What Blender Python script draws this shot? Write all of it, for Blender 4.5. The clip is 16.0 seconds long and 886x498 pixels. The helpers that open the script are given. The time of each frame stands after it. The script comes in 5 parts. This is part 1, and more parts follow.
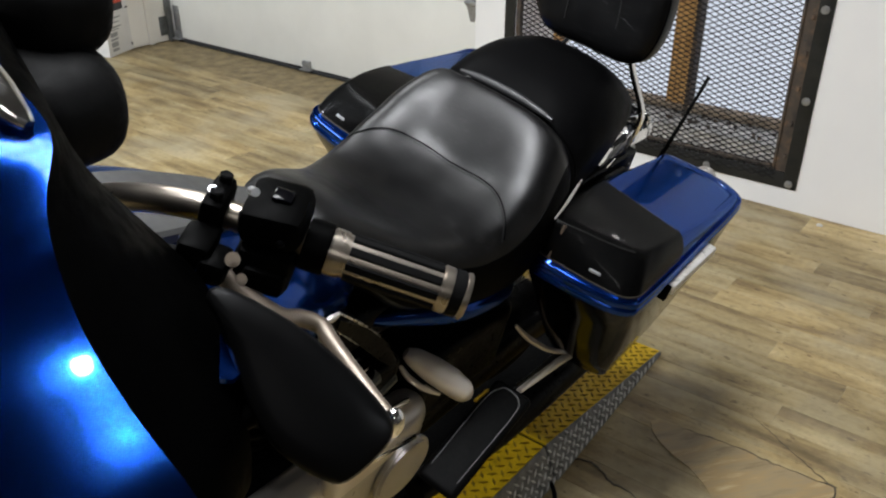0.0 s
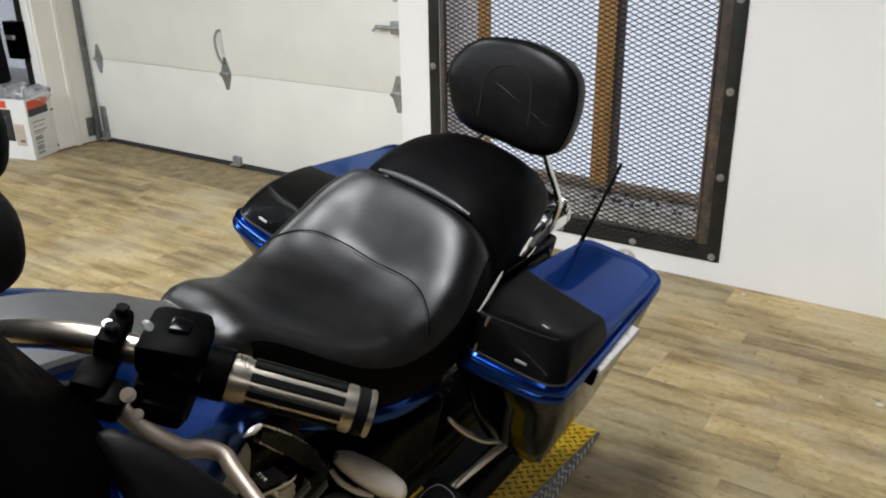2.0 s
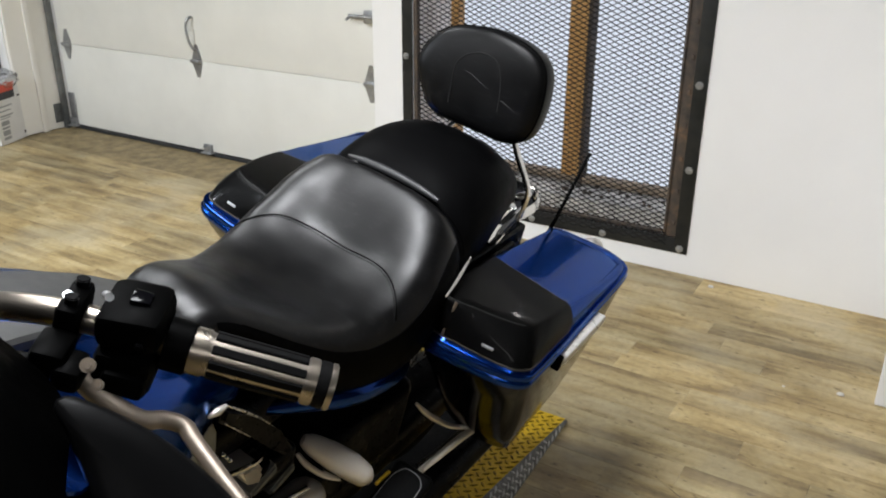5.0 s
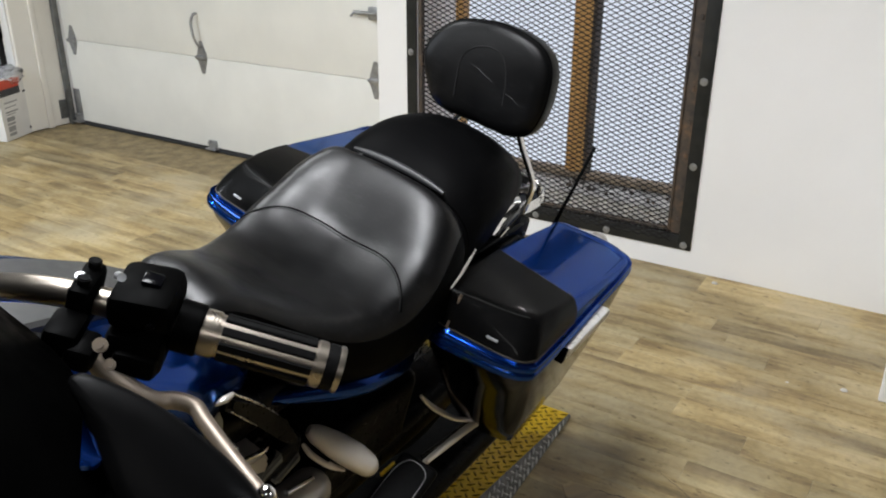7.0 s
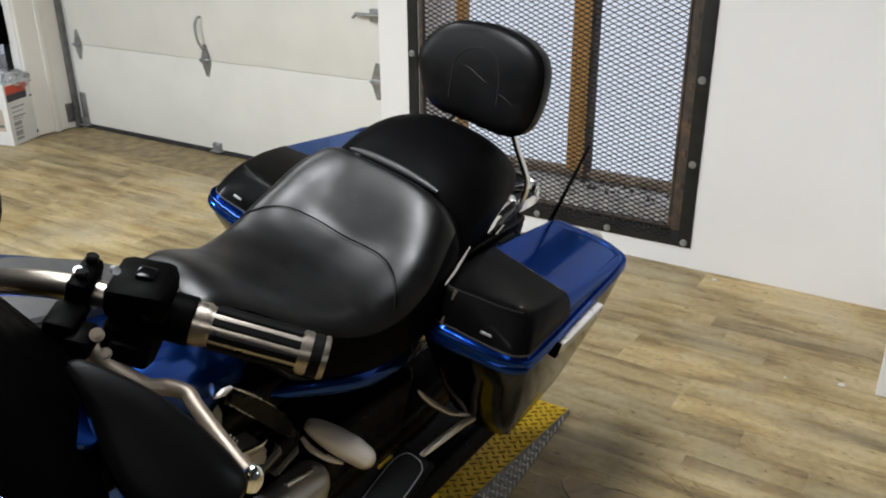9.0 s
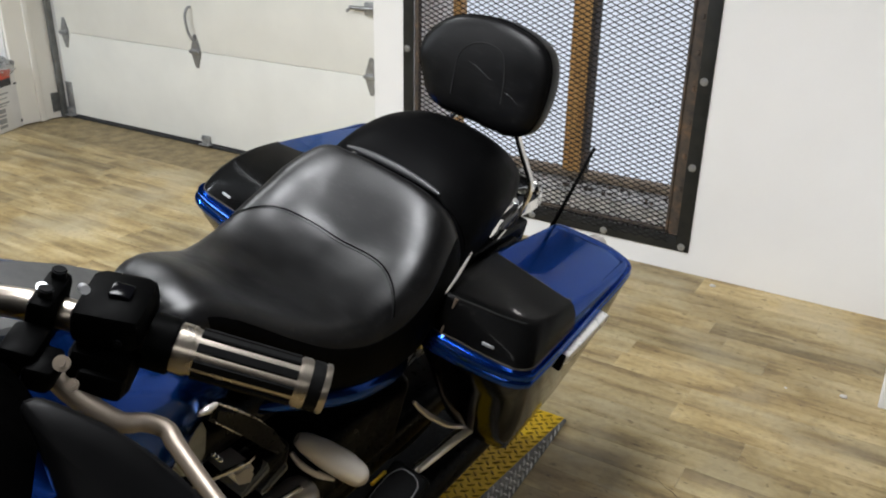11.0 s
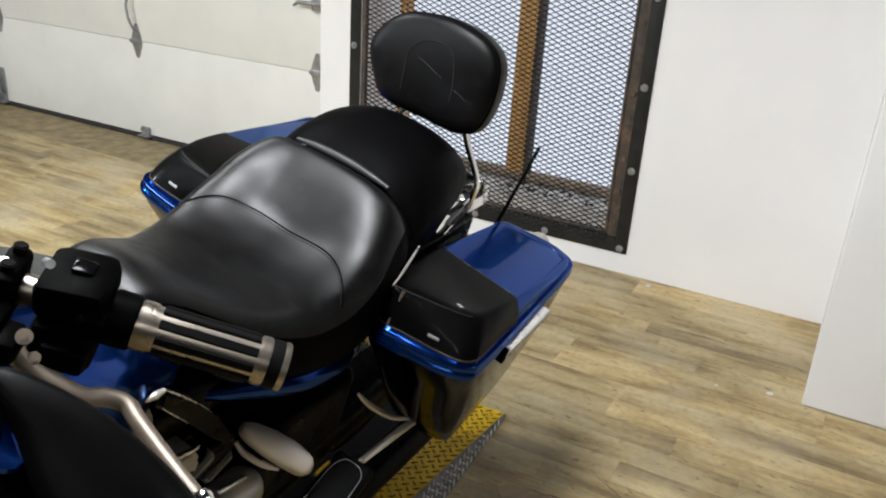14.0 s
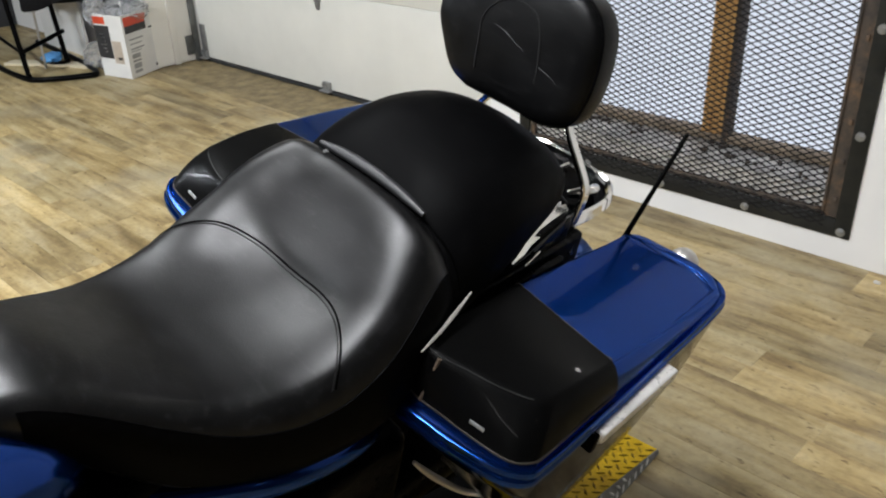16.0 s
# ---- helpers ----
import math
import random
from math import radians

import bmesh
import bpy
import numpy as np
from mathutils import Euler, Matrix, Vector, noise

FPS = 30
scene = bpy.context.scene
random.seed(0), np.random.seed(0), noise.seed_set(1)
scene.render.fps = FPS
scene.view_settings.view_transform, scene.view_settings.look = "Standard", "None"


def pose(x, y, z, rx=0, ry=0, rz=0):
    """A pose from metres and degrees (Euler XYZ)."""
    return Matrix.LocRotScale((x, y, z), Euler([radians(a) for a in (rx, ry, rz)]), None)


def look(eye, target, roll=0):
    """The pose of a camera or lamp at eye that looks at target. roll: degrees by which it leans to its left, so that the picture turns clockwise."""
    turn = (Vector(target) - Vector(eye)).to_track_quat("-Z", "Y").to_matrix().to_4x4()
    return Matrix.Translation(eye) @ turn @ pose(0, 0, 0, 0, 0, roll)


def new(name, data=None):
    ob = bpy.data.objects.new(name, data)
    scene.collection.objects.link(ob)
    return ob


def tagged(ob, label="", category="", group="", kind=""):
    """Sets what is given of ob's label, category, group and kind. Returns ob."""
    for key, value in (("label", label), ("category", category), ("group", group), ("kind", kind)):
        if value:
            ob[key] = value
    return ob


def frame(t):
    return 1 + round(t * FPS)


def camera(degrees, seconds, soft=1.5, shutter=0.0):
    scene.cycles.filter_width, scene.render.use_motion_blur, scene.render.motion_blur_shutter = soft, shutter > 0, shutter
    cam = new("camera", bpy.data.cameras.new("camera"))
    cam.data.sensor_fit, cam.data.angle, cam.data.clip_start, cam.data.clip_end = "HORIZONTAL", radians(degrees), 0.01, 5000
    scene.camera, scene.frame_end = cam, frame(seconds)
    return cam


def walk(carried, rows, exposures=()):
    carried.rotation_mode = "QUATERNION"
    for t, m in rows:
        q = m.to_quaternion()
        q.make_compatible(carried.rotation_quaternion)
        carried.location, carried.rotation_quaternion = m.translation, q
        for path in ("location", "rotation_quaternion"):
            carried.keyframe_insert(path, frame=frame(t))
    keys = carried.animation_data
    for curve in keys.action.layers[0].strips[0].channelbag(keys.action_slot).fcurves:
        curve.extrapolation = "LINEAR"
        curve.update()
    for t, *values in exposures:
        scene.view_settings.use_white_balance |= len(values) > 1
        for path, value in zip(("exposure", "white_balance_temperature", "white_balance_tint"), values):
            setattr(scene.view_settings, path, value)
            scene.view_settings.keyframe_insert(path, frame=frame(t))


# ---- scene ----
cam = camera(56.7, 16.0, soft=2.0, shutter=0.15)
PATH = [
    (0, (0.0, -0.43, 1.533), (-1.094, 0.962, 0.603), 0.1),
    (0.5, (0.023, -0.427, 1.557), (-1.042, 1.063, 0.752), -0.8),
    (1, (0.027, -0.415, 1.564), (-1.03, 1.102, 0.8), -1.2),
    (1.5, (0.029, -0.409, 1.563), (-1.014, 1.118, 0.802), -1.2),
    (2, (0.028, -0.409, 1.564), (-1.0, 1.133, 0.812), -1.0),
    (2.5, (0.031, -0.407, 1.561), (-0.988, 1.142, 0.811), -0.9),
    (3, (0.036, -0.409, 1.56), (-0.97, 1.144, 0.803), -0.6),
    (3.5, (0.034, -0.417, 1.556), (-0.978, 1.125, 0.781), 0.4),
    (4, (0.044, -0.413, 1.557), (-0.935, 1.149, 0.783), -0.2),
    (6.5, (0.042, -0.423, 1.547), (-0.925, 1.154, 0.785), 0.5),
    (7, (0.046, -0.426, 1.546), (-0.93, 1.14, 0.774), 0.3),
    (7.5, (0.055, -0.429, 1.548), (-0.926, 1.13, 0.769), -0.1),
    (8, (0.072, -0.432, 1.552), (-0.9, 1.129, 0.766), -0.1),
    (8.5, (0.093, -0.45, 1.556), (-0.898, 1.106, 0.782), -0.5),
    (11, (0.019, -0.383, 1.536), (-0.945, 1.187, 0.758), 1.0),
    (11.5, (0.02, -0.384, 1.533), (-0.936, 1.188, 0.748), 1.3),
    (12, (0.022, -0.384, 1.532), (-0.928, 1.192, 0.75), 1.3),
    (12.5, (0.029, -0.389, 1.533), (-0.917, 1.191, 0.753), 1.3),
    (13, (0.037, -0.383, 1.534), (-0.867, 1.218, 0.747), 1.4),
    (13.5, (0.033, -0.393, 1.535), (-0.834, 1.236, 0.763), 2.9),
    (14, (0.022, -0.414, 1.534), (-0.817, 1.229, 0.762), 3.8),
    (14.5, (0.004, -0.44, 1.529), (-0.811, 1.194, 0.712), 2.3),
    (15, (-0.002, -0.392, 1.536), (-0.9, 1.19, 0.704), -5.0),
    (15.1, (0.007, -0.345, 1.546), (-0.931, 1.22, 0.725), -6.2),
    (15.5, (0.049, -0.123, 1.55), (-1.103, 1.31, 0.764), -3.3),
    (15.7, (0.061, -0.043, 1.562), (-1.125, 1.331, 0.724), -1.2),
    (16, (-0.014, 0.132, 1.508), (-1.258, 1.401, 0.591), -2.1),
]
walk(cam, [(t, look(eye, target, roll)) for t, eye, target, roll in PATH],
     exposures=[(t, stops + 0.04, 6350, 10) for t, stops in ((0, -0.26), (0.5, -0.12), (1, -0.1), (4, -0.1), (6.5, -0.12), (8.5, -0.2), (11, -0.1), (12.5, -0.06), (14, -0.02), (15, -0.06), (16, -0.12))])

# ---- world and lights ----
world = bpy.data.worlds.new("world")
scene.world = world
world.use_nodes = True
world.node_tree.nodes["Background"].inputs[0].default_value = (0.75, 0.82, 1.0, 1)
world.node_tree.nodes["Background"].inputs[1].default_value = 0.25


def area_lamp(name, at, target, sx, sy, watts, colour):
    d = bpy.data.lights.new(name, "AREA")
    d.shape, d.size, d.size_y, d.energy, d.color = "RECTANGLE", sx, sy, watts, colour
    ob = new(name, d)
    ob.matrix_world = look(at, target)
    return tagged(ob, kind="structure")


CEIL = 2.9
LAMPS = [(-0.68, 0.1, 80, 0.5, 1.1, (0.96, 0.975, 1.0)), (-2.6, -2.0, 95, 1.5, 0.16, (0.97, 0.98, 1.0)), (-5.2, -0.8, 235, 1.5, 0.16, (0.89, 0.95, 1.0)),
         (1.3, -2.2, 13, 1.5, 0.16, (1.0, 0.98, 0.96)), (-2.25, 0.9, 34, 0.7, 1.2, (0.91, 0.96, 1.0))]
for lx, ly, watts, lw, ld, tint in LAMPS:
    area_lamp("ceiling_lamp_light", (lx, ly, CEIL - 0.11), (lx, ly + 0.001, 0), lw, ld, watts, tint)
SPOT = Vector((2.44, 0.45, 2.2))
wall_light = area_lamp("wall_lamp_light", SPOT, (-0.60, -0.25, 1.25), 0.17, 0.17, 0.65, (0.95, 0.97, 1.0))
wall_light.data.shape, wall_light.data.spread = "DISK", math.radians(21)


# ---- materials ----
def mat(name):
    m = bpy.data.materials.new(name)
    m.use_nodes = True
    return m, m.node_tree.nodes, m.node_tree.links, m.node_tree.nodes["Principled BSDF"]


def coords(n, l, scale=(1, 1, 1), kind="Object", shift=None):
    tc = n.new("ShaderNodeTexCoord")
    mp = n.new("ShaderNodeMapping")
    mp.inputs["Scale"].default_value = scale
    l.new(tc.outputs[kind], mp.inputs["Vector"])
    if shift is not None:
        l.new(shift, mp.inputs["Location"])
    return mp.outputs["Vector"]


def noise_tex(n, l, vec, scale, detail=4, rough=0.55):
    t = n.new("ShaderNodeTexNoise")
    t.inputs["Scale"].default_value, t.inputs["Detail"].default_value, t.inputs["Roughness"].default_value = scale, detail, rough
    l.new(vec, t.inputs["Vector"])
    return t.outputs["Fac"]


def ramp(n, l, fac, stops):
    r = n.new("ShaderNodeValToRGB")
    while len(r.color_ramp.elements) < len(stops):
        r.color_ramp.elements.new(0.5)
    for e, (p, c) in zip(r.color_ramp.elements, stops):
        e.position = p
        e.color = (*c, 1) if len(c) == 3 else c
    l.new(fac, r.inputs["Fac"])
    return r.outputs["Color"]


def grey(n, l, fac, lo, hi, a=0.3, b=0.7):
    r = n.new("ShaderNodeMapRange")
    r.inputs["From Min"].default_value, r.inputs["From Max"].default_value = a, b
    r.inputs["To Min"].default_value, r.inputs["To Max"].default_value = lo, hi
    l.new(fac, r.inputs["Value"])
    return r.outputs["Result"]


def bump(n, l, b, height, strength, dist):
    k = n.new("ShaderNodeBump")
    k.inputs["Strength"].default_value, k.inputs["Distance"].default_value = strength, dist
    l.new(height, k.inputs["Height"])
    l.new(k.outputs["Normal"], b.inputs["Normal"])


def plain(name, colour, rough, metal=0.0, var=0.25, scale=9.0, bumps=0.0, bscale=120, bdist=0.001, coat=0.0, rvar=0.12, spec=0.5):
    """A surface with a mottled colour, uneven gloss and fine relief."""
    m, n, l, b = mat(name)
    v = coords(n, l)
    f = noise_tex(n, l, v, scale, 6)
    lo, hi = [c * (1 - var) for c in colour], [min(1, c * (1 + var)) for c in colour]
    l.new(ramp(n, l, f, [(0.3, lo), (0.7, hi)]), b.inputs["Base Color"])
    f2 = noise_tex(n, l, v, scale * 4.3, 5)
    l.new(grey(n, l, f2, max(0.02, rough - rvar), min(1, rough + rvar)), b.inputs["Roughness"])
    b.inputs["Metallic"].default_value = metal
    b.inputs["Coat Weight"].default_value = coat
    b.inputs["Coat Roughness"].default_value = 0.04
    b.inputs["Specular IOR Level"].default_value = spec
    if bumps:
        bump(n, l, b, noise_tex(n, l, v, bscale, 3), bumps, bdist)
    return m


def make_blue():
    m, n, l, b = mat("blue_paint")
    v = coords(n, l)
    f = noise_tex(n, l, v, 900, 1)
    l.new(ramp(n, l, f, [(0.35, (0.0032, 0.029, 0.178)), (0.7, (0.0056, 0.041, 0.238))]), b.inputs["Base Color"])
    b.inputs["Metallic"].default_value = 0.95
    l.new(grey(n, l, noise_tex(n, l, v, 7, 4), 0.16, 0.20), b.inputs["Roughness"])
    b.inputs["Coat Weight"].default_value = 0.3
    b.inputs["Specular Tint"].default_value = (0.4, 0.55, 0.9, 1)
    b.inputs["Coat Roughness"].default_value = 0.02
    return m


def make_leather(name, r0, r1, spec, scuff=0.0105):
    m, n, l, b = mat(name)
    v = coords(n, l)
    f = noise_tex(n, l, v, 6, 6)
    base = ramp(n, l, f, [(0.3, (0.001, 0.001, 0.0011)), (0.75, (0.0024, 0.0024, 0.0026))])
    # pale scuffs in thin strokes
    worn = ramp(n, l, noise_tex(n, l, coords(n, l, (9, 26, 40)), 3.1, 8, 0.7), [(0.53, (0, 0, 0)), (0.76, (scuff, scuff, scuff))])
    add = n.new("ShaderNodeMix")
    add.data_type, add.blend_type = "RGBA", "ADD"
    add.inputs["Factor"].default_value = 1.0
    l.new(base, add.inputs[6])
    l.new(worn, add.inputs[7])
    l.new(add.outputs[2], b.inputs["Base Color"])
    vo = n.new("ShaderNodeTexVoronoi")
    vo.inputs["Scale"].default_value = 420
    l.new(v, vo.inputs["Vector"])
    l.new(grey(n, l, noise_tex(n, l, v, 26, 8, 0.72), r0 - 0.03, r1 + 0.05), b.inputs["Roughness"])
    b.inputs["Specular IOR Level"].default_value = spec
    bump(n, l, b, vo.outputs["Distance"], 0.2, 0.0006)
    return m


def make_plank():
    m, n, l, b = mat("vinyl_plank")
    info = n.new("ShaderNodeObjectInfo")
    geo = n.new("ShaderNodeNewGeometry")
    add = n.new("ShaderNodeMath")
    add.operation = "ADD"
    l.new(info.outputs["Random"], add.inputs[0])
    l.new(geo.outputs["Random Per Island"], add.inputs[1])
    wrap = n.new("ShaderNodeMath")
    wrap.operation = "FRACT"
    l.new(add.outputs[0], wrap.inputs[0])
    mul = n.new("ShaderNodeVectorMath")
    mul.operation = "SCALE"
    comb = n.new("ShaderNodeCombineXYZ")
    comb.inputs[0].default_value, comb.inputs[1].default_value = 13.7, 29.1
    l.new(comb.outputs[0], mul.inputs[0])
    l.new(add.outputs[0], mul.inputs["Scale"])
    tc = n.new("ShaderNodeTexCoord")
    vadd = n.new("ShaderNodeVectorMath")
    l.new(tc.outputs["Object"], vadd.inputs[0])
    l.new(mul.outputs[0], vadd.inputs[1])
    mp = n.new("ShaderNodeMapping")
    mp.inputs["Scale"].default_value = (1.6, 8.5, 1)
    l.new(vadd.outputs[0], mp.inputs["Vector"])
    v = mp.outputs["Vector"]
    big = noise_tex(n, l, v, 1.4, 6, 0.58)
    mp2 = n.new("ShaderNodeMapping")
    mp2.inputs["Scale"].default_value = (4, 70, 1)
    l.new(vadd.outputs[0], mp2.inputs["Vector"])
    fine = noise_tex(n, l, mp2.outputs["Vector"], 2.0, 5, 0.65)
    mix = n.new("ShaderNodeMath")
    mix.operation = "MULTIPLY_ADD"
    mix.inputs[1].default_value = 0.13
    l.new(fine, mix.inputs[0])
    l.new(big, mix.inputs[2])
    base = ramp(n, l, mix.outputs[0], [(0.36, (0.17, 0.122, 0.056)), (0.48, (0.285, 0.21, 0.1)), (0.56, (0.40, 0.308, 0.152)), (0.70, (0.50, 0.41, 0.24))])
    tone = ramp(n, l, wrap.outputs[0], [(0.0, (0.74, 0.745, 0.76)), (0.28, (1.04, 1.01, 0.95)), (0.5, (0.8, 0.81, 0.81)), (0.75, (1.16, 1.12, 1.03)), (1.0, (0.92, 0.88, 0.8))])
    mc = n.new("ShaderNodeMix")
    mc.data_type, mc.blend_type = "RGBA", "MULTIPLY"
    mc.inputs["Factor"].default_value = 0.95
    l.new(base, mc.inputs[6])
    l.new(tone, mc.inputs[7])
    # small dark knots, speckle and pale scuffed patches
    spots = noise_tex(n, l, coords(n, l, (11, 24, 1), "Object", mul.outputs[0]), 1.9, 3)
    dark = ramp(n, l, spots, [(0.63, (1, 1, 1)), (0.7, (0.36, 0.32, 0.27))])
    md = n.new("ShaderNodeMix")
    md.data_type, md.blend_type = "RGBA", "MULTIPLY"
    md.inputs["Factor"].default_value = 0.85
    l.new(mc.outputs[2], md.inputs[6])
    l.new(dark, md.inputs[7])
    speck = noise_tex(n, l, geo.outputs["Position"], 38, 6, 0.7)
    mottle = ramp(n, l, speck, [(0.32, (0.76, 0.75, 0.73)), (0.5, (1, 1, 1)), (0.72, (1.14, 1.13, 1.1))])
    mm = n.new("ShaderNodeMix")
    mm.data_type, mm.blend_type = "RGBA", "MULTIPLY"
    mm.inputs["Factor"].default_value = 0.9
    l.new(md.outputs[2], mm.inputs[6])
    l.new(mottle, mm.inputs[7])
    patch = noise_tex(n, l, geo.outputs["Position"], 2.3, 7, 0.62)
    pale = n.new("ShaderNodeMix")
    pale.data_type = "RGBA"
    l.new(grey(n, l, patch, 0.0, 0.6, 0.49, 0.7), pale.inputs["Factor"])
    l.new(mm.outputs[2], pale.inputs[6])
    pale.inputs[7].default_value = (0.44, 0.385, 0.265, 1)
    grime = ramp(n, l, noise_tex(n, l, geo.outputs["Position"], 1.25, 5, 0.6), [(0.36, (0.72, 0.70, 0.66)), (0.5, (1, 1, 1)), (0.66, (1.1, 1.1, 1.09))])
    mg = n.new("ShaderNodeMix")
    mg.data_type, mg.blend_type = "RGBA", "MULTIPLY"
    mg.inputs["Factor"].default_value = 1.0
    l.new(pale.outputs[2], mg.inputs[6])
    l.new(grime, mg.inputs[7])
    l.new(mg.outputs[2], b.inputs["Base Color"])
    l.new(grey(n, l, fine, 0.38, 0.6), b.inputs["Roughness"])
    b.inputs["Specular IOR Level"].default_value = 0.4
    bump(n, l, b, fine, 0.25, 0.0008)
    return m


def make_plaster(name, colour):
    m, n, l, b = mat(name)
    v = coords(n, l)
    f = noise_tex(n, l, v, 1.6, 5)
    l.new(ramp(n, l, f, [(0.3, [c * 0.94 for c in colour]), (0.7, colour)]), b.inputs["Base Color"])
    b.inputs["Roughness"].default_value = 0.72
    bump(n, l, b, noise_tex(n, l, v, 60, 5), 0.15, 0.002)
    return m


def make_rust():
    m, n, l, b = mat("rusty_steel")
    v = coords(n, l)
    f = noise_tex(n, l, v, 14, 8, 0.65)
    l.new(ramp(n, l, f, [(0.35, (0.035, 0.03, 0.027)), (0.55, (0.075, 0.055, 0.04)), (0.75, (0.2, 0.115, 0.055))]), b.inputs["Base Color"])
    b.inputs["Roughness"].default_value = 0.75
    bump(n, l, b, f, 0.4, 0.002)
    return m


def make_wood():
    m, n, l, b = mat("stained_wood")
    v = coords(n, l, (22, 22, 2.2))
    f = noise_tex(n, l, v, 2.5, 7, 0.6)
    l.new(ramp(n, l, f, [(0.3, (0.42, 0.21, 0.06)), (0.55, (0.64, 0.36, 0.12)), (0.75, (0.74, 0.47, 0.19))]), b.inputs["Base Color"])
    b.inputs["Roughness"].default_value = 0.6
    bump(n, l, b, f, 0.3, 0.002)
    return m


def make_yellow():
    m, n, l, b = mat("worn_yellow_paint")
    v = coords(n, l)
    f = noise_tex(n, l, v, 26, 8, 0.7)
    l.new(ramp(n, l, f, [(0.28, (0.26, 0.16, 0.012)), (0.38, (0.60, 0.375, 0.008)), (0.65, (0.80, 0.53, 0.01))]), b.inputs["Base Color"])
    l.new(grey(n, l, f, 0.6, 0.38), b.inputs["Roughness"])
    b.inputs["Specular IOR Level"].default_value = 0.2
    bump(n, l, b, noise_tex(n, l, v, 140, 4), 0.2, 0.001)
    return m


def make_grille():
    m, n, l, b = mat("perforated_grille")
    tc = n.new("ShaderNodeTexCoord")
    sep = n.new("ShaderNodeSeparateXYZ")
    l.new(tc.outputs["Object"], sep.inputs[0])
    run = n.new("ShaderNodeMath")
    run.operation = "ADD"
    l.new(sep.outputs[1], run.inputs[0])
    l.new(sep.outputs[2], run.inputs[1])
    comb = n.new("ShaderNodeCombineXYZ")
    mag = n.new("ShaderNodeMath")
    mag.operation = "ABSOLUTE"
    l.new(sep.outputs[0], mag.inputs[0])
    sub = n.new("ShaderNodeMath")
    sub.operation = "SUBTRACT"
    l.new(mag.outputs[0], sub.inputs[0])
    l.new(sep.outputs[2], sub.inputs[1])
    l.new(sub.outputs[0], comb.inputs[0])
    l.new(run.outputs[0], comb.inputs[1])
    ck = n.new("ShaderNodeTexVoronoi")
    ck.inputs["Scale"].default_value = 330
    ck.inputs["Randomness"].default_value = 0.0
    l.new(comb.outputs[0], ck.inputs["Vector"])
    l.new(ramp(n, l, ck.outputs["Distance"], [(0.30, (0.0006, 0.0006, 0.0006)), (0.45, (0.002, 0.002, 0.002))]), b.inputs["Base Color"])
    l.new(grey(n, l, ck.outputs["Distance"], 0.6, 0.2, 0.3, 0.45), b.inputs["Roughness"])
    b.inputs["Specular IOR Level"].default_value = 0.05
    b.inputs["Coat Weight"].default_value = 0.03
    b.inputs["Coat Roughness"].default_value = 0.03
    bump(n, l, b, ck.outputs["Distance"], 0.35, 0.0006)
    return m


def glow(name, colour, strength):
    m, n, l, b = mat(name)
    v = coords(n, l, (1, 1, 1))
    f = noise_tex(n, l, v, 0.8, 3)
    l.new(ramp(n, l, f, [(0.3, [c * 0.86 for c in colour]), (0.7, colour)]), b.inputs["Emission Color"])
    b.inputs["Base Color"].default_value = (0.02, 0.02, 0.02, 1)
    b.inputs["Emission Strength"].default_value = strength
    return m


BLUE = make_blue()
LEATHER = make_leather("worn_seat_leather", 0.34, 0.40, 0.32)
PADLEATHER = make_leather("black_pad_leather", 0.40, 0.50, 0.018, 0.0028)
BACKLEATHER = make_leather("black_backrest_leather", 0.34, 0.44, 0.15, 0.007)
PLANK = make_plank()
WALL = make_plaster("white_plaster", (0.82, 0.81, 0.795))
JAMB = make_plaster("cream_paint", (0.80, 0.775, 0.715))
# unseen ceiling: near black so that glossy tops mirror little light
CEILING = make_plaster("unseen_ceiling_dark", (0.03, 0.03, 0.03))
# for the unseen walls: dark so they bounce little light onto the bike
SHOP = make_plaster("unseen_wall_dark", (0.035, 0.035, 0.037))
DOOR = plain("white_door_enamel", (0.74, 0.73, 0.68), 0.42, var=0.04, scale=3, bumps=0.06, bscale=300)
RUST = make_rust()
STEEL = plain("dark_mill_steel", (0.027, 0.028, 0.027), 0.5, 0.6, 0.35, 8, 0.2, 60)
MESHSTEEL = plain("oxidised_mesh", (0.010, 0.0085, 0.0075), 0.65, 0.1, 0.4, 12, spec=0.15)
GALV = plain("galvanised_steel", (0.36, 0.365, 0.37), 0.42, 0.8, 0.2, 25)
TRACK = plain("dull_grey_track", (0.15, 0.155, 0.15), 0.5, 0.5, 0.25, 14)
WOOD = make_wood()
PALEWOOD = plain("pale_bare_wood", (0.62, 0.54, 0.38), 0.65, 0, 0.14, 16, 0.2, 120)
WEATHERED = plain("weathered_grey_wood", (0.3, 0.23, 0.16), 0.75, 0, 0.4, 14, 0.3, 90, 0.002)
YELLOW = make_yellow()
# lugs darker than the plate: shadow round them put into the worn yellow
YELLOWLUG = plain("shaded_worn_yellow", (0.3, 0.19, 0.01), 0.5, 0, 0.6, 40, spec=0.2)
TREAD = plain("bare_tread_plate", (0.19, 0.19, 0.185), 0.5, 0.4, 0.4, 30)
LUG = plain("worn_bright_lugs", (0.8, 0.8, 0.79), 0.4, 0.5, 0.15, 30)
MATBLACK = plain("black_rubber_mat", (0.002, 0.002, 0.002), 0.75, 0, 0.3, 30, 0.3, 200, 0.002, spec=0.06)
CHROME = plain("chrome", (0.8, 0.79, 0.77), 0.15, 1.0, 0.06, 20, rvar=0.05)
ALLOY = plain("polished_alloy", (0.55, 0.54, 0.53), 0.28, 0.95, 0.15, 15)
LEVER = plain("dull_cast_lever", (0.13, 0.105, 0.08), 0.42, 0.5, 0.1, 12, rvar=0.06)
